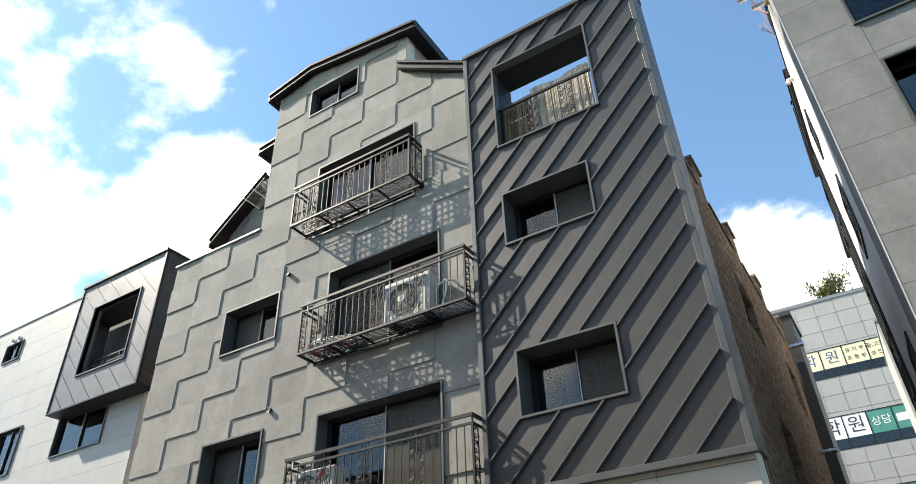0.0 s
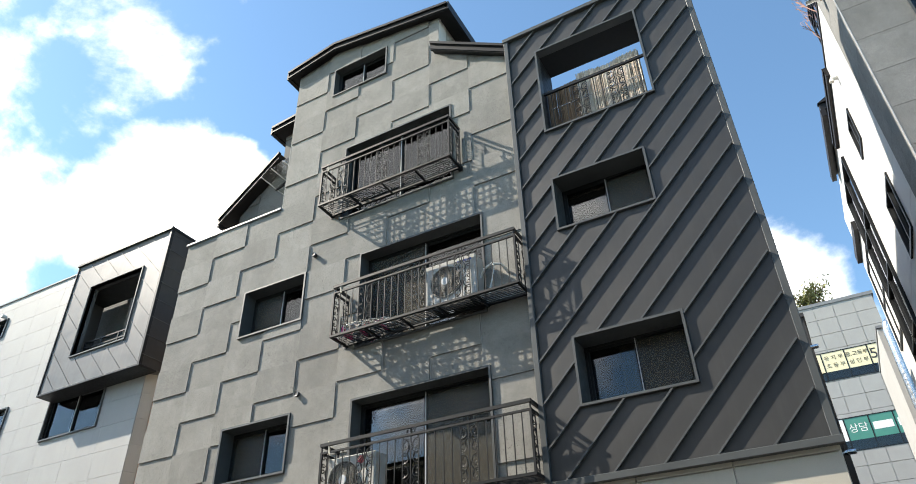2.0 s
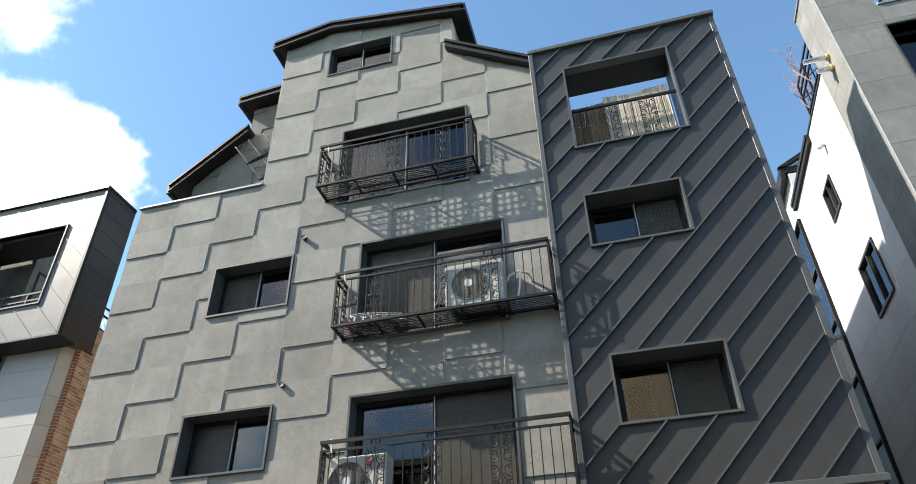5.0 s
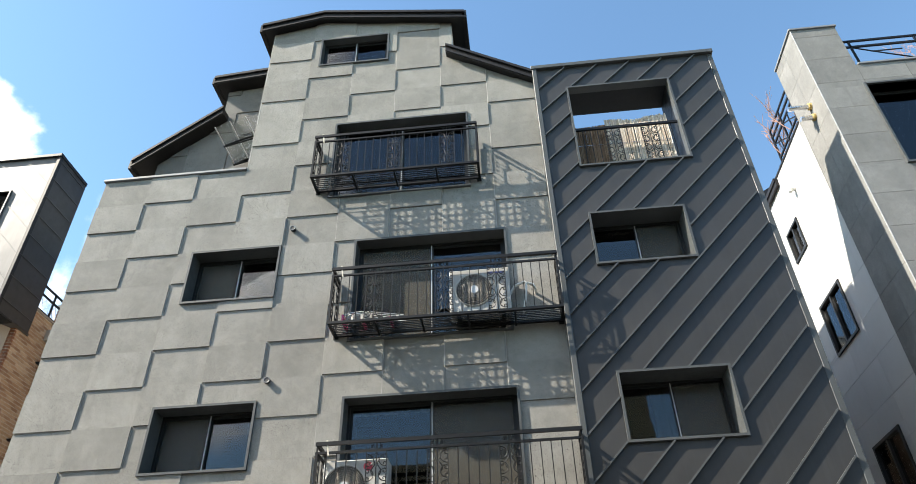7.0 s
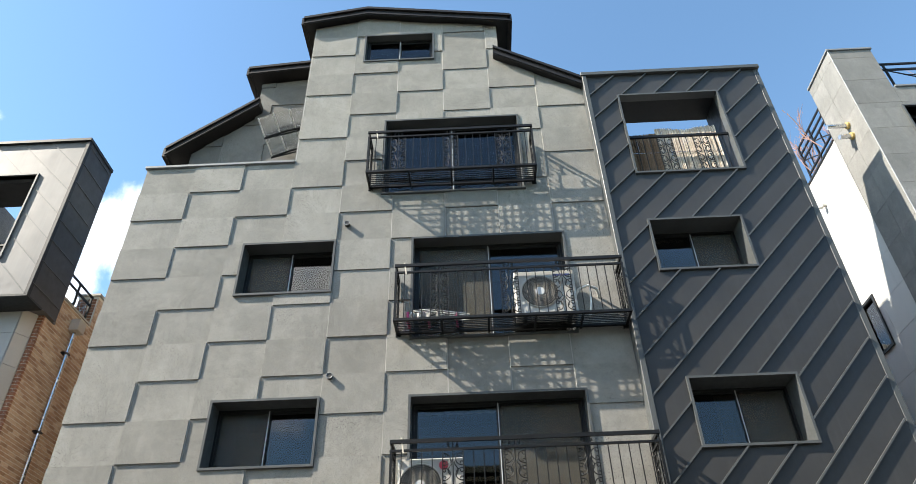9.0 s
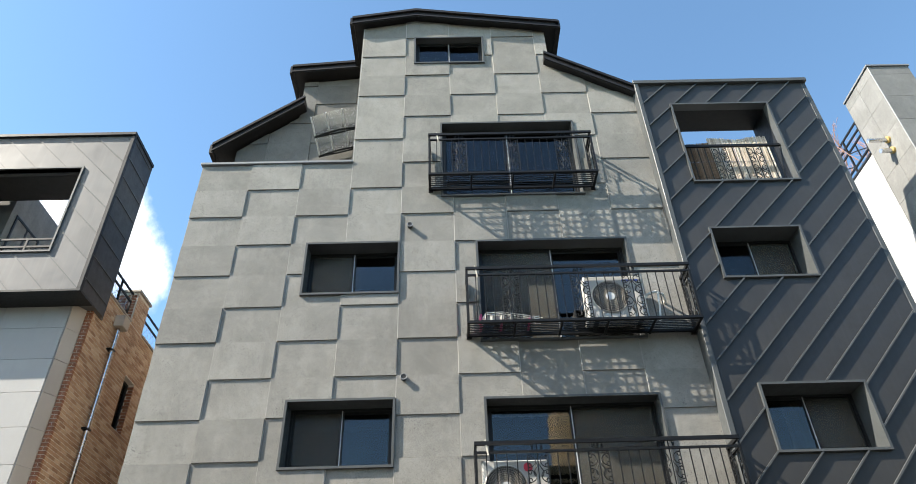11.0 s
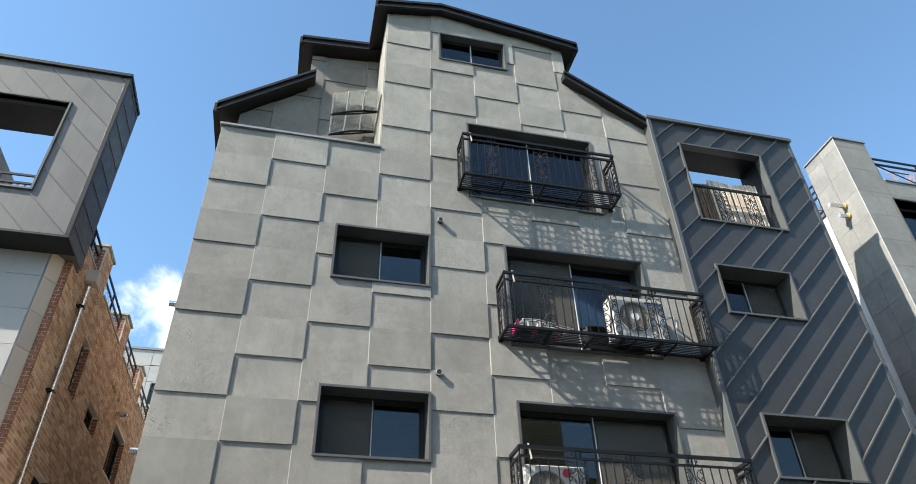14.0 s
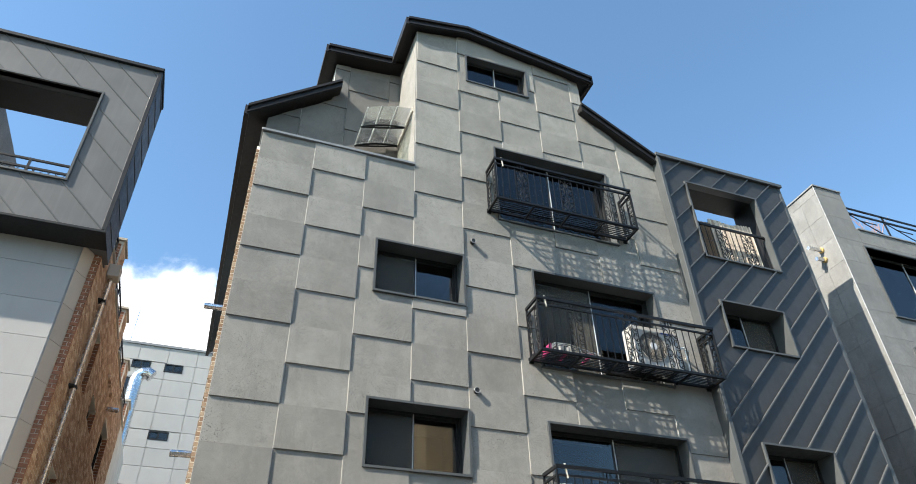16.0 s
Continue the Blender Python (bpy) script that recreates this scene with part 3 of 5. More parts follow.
rims = [(X1 - 0.012, X1 + 0.07, YM - 0.05, 8.44, 3.95, 12.42), (XM - 0.08, XM + 0.012, YM - 0.005, 8.95, 3.95, 12.42),
        (X1 - 0.03, XM + 0.03, YM - 0.07, 8.95, 12.4205, 12.51), (X1 - 0.02, XM + 0.03, YM - 0.065, 8.29, 3.86, 3.9495)]
for r in rims:
    under(metal, part("edge_trim", boxes(r, bevel=0.006), ZINC_TRIM, None))
x0, x1, z0, z1 = METAL_TOP
under(metal, part("opening_lining", collar(x0, x1, z0, z1, YM - 0.045, YM + 0.13, 0.035), ZINC_TRIM, None))
under(metal, part("opening_lining", boxes((x0 - 0.03, x0, YM + 0.1305, 8.95, z0, z1), (x1, x1 + 0.03, YM + 0.1305, 8.95, z0, z1), (x0, x1, YM + 0.1305, 8.95, z1, z1 + 0.03), (X1, x0 - 0.031, 8.90, 8.95, z0, z1), (x1 + 0.031, XM, 8.90, 8.95, z0, z1)), REVEAL, None))
tagged(mesh_object("floor_terrace", boxes((X1 + 0.05, XM - 0.08, 8.3705, 9.5, 9.70, 9.80), (X1 + 0.05, XM - 0.45, 9.5005, 19.7, 8.20, 8.35)), MORTAR), "roof terrace floor behind the metal front", "floor", kind="structure")

# bamboo blind, reed screen and iron guard in the open bay
def cane_screen(name, label, x0, x1, top_z, thin, thick, layers, material, seed, ragged):
    rnd = random.Random(seed)
    reed = thing(name, ((x0 + x1) / 2, 8.5, 9.81), label, "screen")
    bm = bmesh.new()
    for layer in range(layers):
        x = x0 + 0.004 * layer
        while x < x1:
            w = rnd.uniform(thin, thick)
            top = top_z + ragged * math.sin(x * 7) + rnd.uniform(-0.7, 0.7) * ragged + (x - x0) * 0.03
            yy = 8.50 + 0.018 * layer + rnd.uniform(-0.006, 0.006)
            lean = rnd.uniform(-0.006, 0.006)
            tube(bm, [(x, yy, 9.81), (x + lean, yy, 10.5), (x + lean * 2, yy, top)], w / 2, 5)
            x += w * 0.85
    tagged(under(reed, part("cane_mat", bm, material, None)), kind="stuff")
    for z in (10.05, 10.5, 10.95):
        if z < top_z:
            under(reed, part("binding_wire", bar((x0, 8.485, z), (x1, 8.485, z), 0.006), STEEL, None))


cane_screen("bamboo_blind", "dark brown bamboo blind tied behind the terrace railing", -4.04, -3.46, 10.98, 0.02, 0.034, 2, BAMBOO, 5, 0.006)
cane_screen("reed_screen", "pale weathered reed screen tied behind the terrace railing", -3.45, -2.31, 11.10, 0.010, 0.019, 3, REED, 6, 0.03)


# ---- ironwork ----
def spiral(cx, cz, r, a0, turns, sense, n=14):
    """Points of a scroll that winds inward, in the x-z plane."""
    out = []
    for i in range(n + 1):
        f = i / n
        a = a0 + sense * turns * 2 * math.pi * f
        k = r * (1 - 0.72 * f)
        out.append((cx + k * math.cos(a), cz + k * math.sin(a)))
    return out


def scroll_points(h):
    """A pair of C scrolls with curled ends and a tendril, height h about the origin, as open curves in (u, v)."""
    curves = []
    r = h * 0.17
    for side_, cz in ((1, h * 0.24), (-1, -h * 0.24)):
        arc = [(r * 0.95 - r * 1.25 * math.cos(a), cz + r * 1.15 * math.sin(a)) for a in (math.radians(d) for d in range(-95, 100, 15))]
        curves.append(arc)
        curves.append(spiral(r * 0.75, cz + r * 0.72, r * 0.50, math.pi / 2, 0.9, -1, 10))
        curves.append(spiral(r * 0.75, cz - r * 0.72, r * 0.50, -math.pi / 2, 0.9, 1, 10))
    curves.append([(-r * 0.2 + 0.35 * r * math.sin(6.28 * f), (f - 0.5) * h * 0.5) for f in (i / 8 for i in range(9))])
    return curves


def scrolls(place, axis, h, mirror=1, r=0.0075):
    bm = bmesh.new()
    p, ax = Vector(place), Vector(axis)
    for cv in scroll_points(h):
        tube(bm, [p + ax * (u * mirror) + Vector((0, 0, v)) for u, v in cv], r, 5)
    return bm


def railing_panel(add, p, q, z0, z1, z2, step, ornaments, first=0.5):
    """Balusters between a bottom rail at z0 and a middle rail at z1, with a hand rail at z2."""
    p, q = Vector((*p, 0)), Vector((*q, 0))
    d = q - p
    length = d.length
    d.normalize()
    n = max(2, round(length / step))
    for i in range(1, n):
        s = p + d * (length * i / n)
        add("baluster", bar((s.x, s.y, z0 + 0.02), (s.x, s.y, z1 - 0.015), 0.0125), IRON)
    for o in ornaments:
        i = round(o * n)
        s = p + d * (length * i / n)
        for m in (-1, 1):
            c = s + d * (m * step * 0.42)
            for k in (0.27, 0.73):
                add("scroll", scrolls((c.x, c.y, z0 + (z1 - z0) * k), d, (z1 - z0) * 0.48, m), IRON)
            add("scroll", scrolls((c.x, c.y, (z1 + z2) / 2), d, (z2 - z1) * 0.95, m, 0.005), IRON)
        add("strut", bar((s.x, s.y, z1), (s.x, s.y, z2 - 0.02), 0.016), IRON)


def balcony(x0, x1, zb, label, ornaments):
    yf, yw, zm, zt = 7.98, 8.40, zb + 0.845, zb + 0.965
    top = thing("balcony", ((x0 + x1) / 2, yw, zb), label, "balcony", "iron balconies")

    def add(name, bm, mat):
        return under(top, part(name, bm, mat, None))
    for z, w, h in ((zb, 0.04, 0.04), (zm, 0.03, 0.03), (zt, 0.035, 0.05)):
        nm = {zb: "bottom_rail", zm: "middle_rail", zt: "hand_rail"}[z]
        inset = 0.0 if z != zt else -0.012
        add(nm, bar((x0 - 0.02, yf + inset, z), (x1 + 0.02, yf + inset, z), w, h), IRON)
        for x in (x0, x1):
            add(nm, bar((x, yf + 0.0205, z), (x, yw, z), w, h), IRON)
    add("bottom_rail", bar((x0 + 0.0205, yw - 0.02, zb), (x1 - 0.0205, yw - 0.02, zb), 0.04, 0.04), IRON)
    for x in (x0, x1):
        add("corner_post", bar((x, yf, zb - 0.02), (x, yf, zm + 0.01), 0.032), IRON)
        add("corner_post", bar((x, yw - 0.016, zb), (x, yw - 0.016, zt), 0.028), IRON)
        add("strut", bar((x, yf, zm + 0.015), (x, yf, zt - 0.02), 0.018), IRON)
    n = 8
    for i in range(1, n):
        y = yf + (yw - 0.02 - yf) * i / n
        add("floor_slat", bar((x0 + 0.02, y, zb), (x1 - 0.02, y, zb), 0.012, 0.014), IRON)
    k = round((x1 - x0) / 0.75)
    for i in range(1, k):
        x = x0 + (x1 - x0) * i / k
        add("floor_bearer", bar((x, yf, zb - 0.026), (x, yw, zb - 0.026), 0.03, 0.03), IRON)
    railing_panel(add, (x0, yf), (x1, yf), zb, zm, zt, 0.132, ornaments)
    for x in (x0, x1):
        s = (yf + yw) / 2
        for f in (0.25, 0.75):
            for m in (-1, 1):
                add("scroll", scrolls((x, s + m * 0.09, zb + (zm - zb) * f), (0, 1, 0), (zm - zb) * 0.5, m), IRON)
        for f in (0.33, 0.67):
            y = yf + (yw - yf) * f
            add("baluster", bar((x, y, zb + 0.02), (x, y, zm - 0.015), 0.013), IRON)
    add("clamp", bar((x0 + 0.16, yf - 0.01, zm - 0.04), (x0 + 0.13, yf - 0.01, zt + 0.05), 0.02), CREAM)
    add("wall_bracket", boxes((x0 - 0.03, x0 + 0.05, yw, 8.435, zb - 0.05, zb + 0.05)), IRON)
    add("wall_bracket", boxes((x1 - 0.05, x1 + 0.03, yw, 8.435, zb - 0.05, zb + 0.05)), IRON)
    return top


balcony(-8.80, -5.85, 9.87, "small black wrought iron balcony under the attic", (0.16, 0.48, 0.80))
balcony(-8.22, -4.73, 6.86, "black wrought iron balcony that holds an outdoor unit", (0.20, 0.50, 0.74))
balcony(-8.20, -4.71, 4.03, "black wrought iron balcony over the ground storey", (0.22, 0.46, 0.72))

guard = thing("terrace_railing", (-3.1, 8.33, 9.82), "black iron railing with scrolls before the reed screen", "railing")


def add_guard(name, bm, mat):
    return under(guard, part(name, bm, mat, None))


add_guard("hand_rail", bar((-4.05, 8.33, 10.76), (-2.21, 8.33, 10.76), 0.04, 0.05), IRON)
add_guard("bottom_rail", bar((-4.05, 8.33, 9.86), (-2.21, 8.33, 9.86), 0.03, 0.03), IRON)
railing_panel(add_guard, (-4.05, 8.33), (-2.21, 8.33), 9.86, 10.74, 10.76, 0.132, (0.36, 0.72))


def tray(name, label, category, place):
    top = thing(name, place, label, category)

    def add(nm, bm, mat, lab=""):
        return under(top, part(nm, bm, mat, None, lab))
    return top, add


def disc(bm, c, r, y0, y1, n=24):
    a = [bm.verts.new((c[0] + r * math.cos(2 * math.pi * i / n), y0, c[1] + r * math.sin(2 * math.pi * i / n))) for i in range(n)]
    b = [bm.verts.new((v.co.x, y1, v.co.z)) for v in a]
    bm.faces.new(a)
    bm.faces.new(b[::-1])
    for i in range(n):
        bm.faces.new((a[i], b[i], b[(i + 1) % n], a[(i + 1) % n]))
    return bm


def ring(c, r, y, w=0.004, n=32):
    bm = bmesh.new()
    tube(bm, [(c[0] + r * math.cos(2 * math.pi * i / n), y, c[1] + r * math.sin(2 * math.pi * i / n)) for i in range(n)], w, 5, True)
    return bm


FAN = plain("dark_fan_blade", (0.045, 0.042, 0.038), 0.5)


def air_unit(x0, z0, w, h, fan_x, label, badge, hub):
    """An outdoor unit of an air conditioner with a round fan guard."""
    y0, y1 = 8.07, 8.36
    top, add = tray("air_conditioner_unit", label, "air conditioner", (x0 + w / 2, 8.2, z0))
    add("casing", boxes((x0, x0 + w, y0, y1, z0 + 0.03, z0 + h), bevel=0.015), APPLIANCE)
    for fx in (x0 + 0.1, x0 + w - 0.16):
        add("foot", boxes((fx, fx + 0.06, y0 - 0.01, y1 + 0.01, z0, z0 + 0.0295)), BLACK)
    r = min(h * 0.40, 0.27)
    cz = z0 + h * 0.52
    bm = bmesh.new()
    disc(bm, (fan_x, cz), r, y0 - 0.004, y0 - 0.0005, 32)
    add("fan_well", bm, WELL, "dark fan well")
    for k in range(5):
        a = 2 * math.pi * k / 5
        bl = bmesh.new()
        pts = []
        for t, rr in ((-0.28, 0.3), (0.0, 0.92), (0.36, 0.92), (0.30, 0.3)):
            pts.append((fan_x + r * rr * math.cos(a + t), cz + r * rr * math.sin(a + t)))
        prism(bl, pts, y0 - 0.012, y0 - 0.0045)
        add("fan_blade", bl, FAN)
    for k in range(0, 8):
        add("guard_ring", ring((fan_x, cz), r * (0.28 + 0.73 * k / 7), y0 - 0.022, 0.0025), GUARD)
    for k in range(64):
        a = 2 * math.pi * k / 64
        add("guard_spoke", bar((fan_x + r * 0.25 * math.cos(a), y0 - 0.02, cz + r * 0.25 * math.sin(a)), (fan_x + r * 1.01 * math.cos(a + 0.35), y0 - 0.02, cz + r * 1.01 * math.sin(a + 0.35)), 0.0032), GUARD)
    bm = bmesh.new()
    disc(bm, (fan_x, cz), r * 0.25, y0 - 0.03, y0 - 0.0125, 20)
    add("fan_hub", bm, hub)
    add("guard_rim", ring((fan_x, cz), r * 1.035, y0 - 0.012, 0.011), APPLIANCE)
    badge(add, y0)
    return top


def bar_badge(add, y0):
    add("badge", boxes((-5.80, -5.54, y0 - 0.004, y0 - 0.0005, 7.585, 7.62)), BLUE_BAR, "dark blue printed bar")


def round_badge(add, y0):
    bm = bmesh.new()
    disc(bm, (-7.52, 4.70), 0.06, y0 - 0.006, y0 - 0.0005, 20)
    add("badge", bm, RED, "round red badge")


air_unit(-6.40, 6.888, 0.93, 0.80, -6.02, "white outdoor unit with a round fan on the iron balcony", bar_badge, SILVER)
air_unit(-8.12, 4.058, 0.86, 0.74, -7.82, "off white outdoor unit with a red badge on the balcony", round_badge, SILVER)

# refrigerant hose beside the upper unit
top, add = tray("hose", "white insulated hose curling from the outdoor unit to the wall", "hose", (-5.3, 8.2, 6.88))
bm = bmesh.new()
tube(bm, [(-5.475, 8.25, 7.30), (-5.40, 8.22, 7.42), (-5.25, 8.22, 7.48), (-5.12, 8.28, 7.46), (-5.08, 8.36, 7.40), (-5.08, 8.43, 7.38)], 0.022, 8)
add("hose_line", bm, PVC)
bm = bmesh.new()
tube(bm, [(-5.30, 8.16, 6.89), (-5.27, 8.17, 7.05), (-5.24, 8.2, 7.22), (-5.22, 8.22, 7.46)], 0.016, 8)
add("hose_line", bm, PVC)

# folded drying rack and cloths on the upper balcony
top, add = tray("drying_rack", "folded drying rack with pink plastic ends lying on the balcony", "drying rack", (-7.5, 8.2, 6.88))
for k in range(5):
    bm = bmesh.new()
    tube(bm, [(-8.02, 8.05 + 0.06 * k, 6.95), (-7.95, 8.05 + 0.06 * k, 7.05 + 0.01 * k), (-7.70, 8.06 + 0.06 * k, 7.07 + 0.008 * k), (-7.48, 8.06 + 0.06 * k, 7.03), (-7.10, 8.07 + 0.06 * k, 6.96 + 0.01 * k)], 0.007, 6)
    add("frame_tube", bm, PVC)
# unseen cross rods, added to cast diagonal shadow streaks on the wall below
for k in range(13):
    x = -7.98 + 0.068 * k
    add("rod", bar((x, 8.03, 7.015 - 0.003 * k), (x + 0.01, 8.36, 7.02 - 0.003 * k), 0.009), STEEL)
for x in (-8.03, -7.72, -7.3):
    add("end_cap", boxes((x - 0.018, x + 0.018, 8.03, 8.33, 6.885, 6.94 + (0.09 if x < -8.0 else 0.0)), bevel=0.01), PINK, "pink plastic end")
add("cloth", pleats(-7.95, -7.55, 6.89, 6.99, 8.02), APPLIANCE)
# small vents in the stone front
vents = [(-9.15, 9.06), (-9.20, 6.19)]
for x, z in vents:
    v = thing("wall_vent", (x, 8.36, z), "short black vent pipe stub with a pale rim", "vent", "vent stubs")
    bm = bmesh.new()
    tube(bm, [(x, 8.36, z), (x, 8.43, z)], 0.045, 14)
    under(v, part("pipe", bm, BLACK, None))
    under(v, part("rim", ring((x, z), 0.045, 8.36, 0.008, 16), CAP, None, "pale metal rim"))
for (x, z, y) in ((X0 - 0.1, 7.70, 9.7), (X0 - 0.1, 5.26, 9.7)):
    v = thing("flue_pipe", (X0, y, z), "short steel flue pipe out of the side wall", "vent", "flue stubs")
    bm = bmesh.new()
    tube(bm, [(X0 + 0.02, y, z), (X0 - 0.36, y, z - 0.01)], 0.05, 14)
    under(v, part("pipe", bm, STEEL, None))

# ---- stone slabs of the front: one object each ----
SPLITS = (-9.1, -6.28)
random.seed(11)


def slab_polys(x0, x1, z0, z1, holes_):
    out = []
    xs = [x0] + [s for s in SPLITS if x0 + 0.02 < s < x1 - 0.02] + [x1]
    for a, b in zip(xs, xs[1:]):
        for r in cut_rects((a, b, z0, z1), holes_):
            poly = [(r[0], r[2]), (r[1], r[2]), (r[1], r[3]), (r[0], r[3])]
            if r[0] < XT - 0.05:
                poly = clip_poly(poly, 0, 1, 10.60)
            else:
                za, zb = roofline(r[0] + 1e-4), roofline(r[1] - 1e-4)
                m = (zb - za) / (r[1] - r[0])
                poly = clip_poly(poly, -m, 1, za - m * r[0])
            if len(poly) > 2 and area(poly) > 0.002:
                out.append(poly)
    return out


grown = [(a - 0.036, b + 0.036, c - 0.036, d + 0.036) for a, b, c, d in holes]
G, GX = 0.004, 0.0045
for i in range(9):
    for j in range(-10, 10):
        x0, z0 = X0 + i * COL, ZROW + j * ROW
        polys = slab_polys(x0 + GX, x0 + COL - GX, max(z0, 3.2) + G, z0 + ROW - G, grown)
        if not polys or z0 + ROW < 3.3:
            continue
        face = (YP if (i + j) % 2 == 0 else YS) + random.uniform(-0.003, 0.003)
        bm = bmesh.new()
        for p in polys:
            prism(bm, p, face, 8.4408)
        part("stone_slab", bm, BASALT, wall)
# pale sealed joints between the columns of slabs
for i in range(1, 9):
    bm = bmesh.new()
    for p in slab_polys(X0 + i * COL - GX + 0.0005, X0 + i * COL + GX - 0.0005, 3.2, 17.0, grown):
        prism(bm, p, YS - 0.001, 8.4407)
    if bm.verts:
        part("joint_strip", bm, GROUT, wall, "pale sealed joint")
    else:
        bm.free()
# slabs of the recessed wall and the attic's side
for i in range(4):
    for j in range(1, 9):
        xa, za = -13.293 + i * COL, ZROW + j * ROW
        bm = bmesh.new()
        face = YB - (0.04 if (i + j) % 2 else 0.022)
        for lo, hi, m, base_z, at in ((-13.0, XK, 0.8097, 12.27, -13.0), (XK, XT - 0.021, 0.1049, 14.46, XK)):
            xl, xr = max(xa + G, lo), min(xa + COL - G, hi)
            if xr - xl < 0.02:
                continue
            poly = clip_poly([(xl, za + G), (xr, za + G), (xr, za + ROW - G), (xl, za + ROW - G)], -m, 1, base_z - m * at)
            if len(poly) > 2 and area(poly) > 0.002:
                prism(bm, poly, face, YB - 0.0005)
        if bm.verts:
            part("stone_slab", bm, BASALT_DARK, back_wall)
        else:
            bm.free()


# ---- neighbour on the left ----
YL = 9.85
XR = -15.07
bm = bmesh.new()
LW = [(-18.97, -16.84, 7.53, 8.64), (-22.10, -20.95, 7.45, 8.80), (-23.60, -22.70, 11.45, 12.05)]
for x0, x1, z0, z1 in cut_rects((-30.0, -18.83, 0.0, 12.72), LW) + cut_rects((-18.83, -15.40, 0.0, 8.70), LW):
    add_box(bm, x0, x1, YL + 0.02, YL + 0.3, z0, z1)
left_wall = tagged(mesh_object("wall_neighbour_left", bm, WHITE_JOINT), "white slab front of the house next door", "wall", kind="structure")
for i in range(11):
    for j in range(21):
        x0, z0 = -28.4 + i * 1.18, j * 0.62
        xe = -18.83 if z0 + 0.3 > 8.7 else -15.40
        for r in cut_rects((x0 + 0.003, min(x0 + 1.177, xe), z0 + 0.003, min(z0 + 0.617, 12.72)), [(a - 0.03, b + 0.03, c_ - 0.03, d + 0.03) for a, b, c_, d in LW]):
            if r[1] - r[0] > 0.03:
                part("wall_slab", boxes((r[0], r[1], YL, YL + 0.0199, r[2], r[3])), PALE, left_wall)
tagged(mesh_object("trim_left_parapet", boxes((-30, -18.84, YL - 0.03, YL + 0.35, 12.7205, 12.77)), CAP), "thin metal cap of the white wall", "trim", kind="structure")


def post_xy(bm, poly, z0, z1):
    """An upright prism over a polygon of (x, y)."""
    lo = [bm.verts.new((x, y, z0)) for x, y in poly]
    hi = [bm.verts.new((x, y, z1)) for x, y in poly]
    bm.faces.new(lo[::-1])
    bm.faces.new(hi)
    k = len(poly)
    for i in range(k):
        bm.faces.new((lo[i], lo[(i + 1) % k], hi[(i + 1) % k], hi[i]))
    return bm


corner = tagged(mesh_object("wall_left_corner", post_xy(bmesh.new(), [(-15.3995, YL + 0.03), (-15.27, 10.085), (-15.27, 10.149), (-15.3995, 10.149)], 0.0, 8.7), WHITE_JOINT), "bevelled corner of buff stone slabs", "wall", kind="structure")
for j in range(14):
    part("granite_slab", post_xy(bmesh.new(), [(-15.397, YL + 0.002), (-15.262, 10.075), (-15.262, 10.12), (-15.397, YL + 0.028)], j * 0.62 + 0.004, min(j * 0.62 + 0.616, 8.7)), BUFF, corner)
for r in LW[:2]:
    window(*r, YL, "dark framed sliding window in the white wall", depth=0.05, blind=GREYROLL)
window(*LW[2], YL, "small dark framed window high in the white wall", depth=0.05)
for x in (-23.3, -22.95):
    v = thing("wall_vent", (x, YL - 0.05, 12.2), "small white round vent on the wall", "vent", "vent stubs")
    bm = bmesh.new()
    tube(bm, [(x, YL - 0.13, 12.2), (x, YL, 12.2)], 0.06, 12)
    under(v, part("pipe", bm, PVC, None))

# projecting metal bay
BX = (-18.83, XR, 8.55, 12.42)
BH = (-17.93, -15.90, 9.42, 11.50)
YBX = 9.36
region_b = cut_rects(BX, [BH])
rows = [(a, b, YBX + 0.02, YBX + 0.1, c_, d) for a, b, c_, d in region_b]
rows += [(BX[0], BX[0] + 0.05, YBX + 0.1005, YL + 0.5, BX[2], BX[3]), (BX[1] - 0.05, BX[1], YBX + 0.1005, YL + 0.5, BX[2], BX[3])]
rows += [(BX[0] + 0.0505, BX[1] - 0.0505, YBX + 0.1005, YL + 0.6, BX[2], BX[2] + 0.05), (BX[0] + 0.0505, BX[1] - 0.0505, YBX + 0.1005, YL + 0.5, BX[3] - 0.05, BX[3])]
bay = tagged(mesh_object("wall_metal_bay", boxes(*rows), ZINC_LIGHT), "projecting terrace bay clad in grey seamed metal", "wall", kind="structure")
c = 0
k = -16.0
while k < 30:
    # seams fall to the right: x + z = s
    s = BX[0] + BX[2] + k * 0.62
    bm, seam = bmesh.new(), bmesh.new()
    for x0, x1, z0, z1 in region_b:
        poly = clip_poly([(x0, z0), (x1, z0), (x1, z1), (x0, z1)], 1, 1, s + 0.62)
        poly = clip_poly(poly, -1, -1, -s) if len(poly) > 2 else poly
        if len(poly) > 2 and area(poly) > 1e-4:
            prism(bm, poly, YBX, YBX + 0.0199)
        a, b = max(x0, s - z1), min(x1, s - z0)
        if b - a > 0.02:
            h = 0.007
            prism(seam, [(a - h, s - a - h), (a + h, s - a + h), (b + h, s - b + h), (b - h, s - b - h)], YBX - 0.014, YBX)
    for m_, nm, mt in ((bm, "metal_panel", ZINC_LIGHT), (seam, "standing_seam", ZINC_TRIM)):
        if m_.verts:
            part(nm, m_, mt, bay)
        else:
            m_.free()
    k += 1
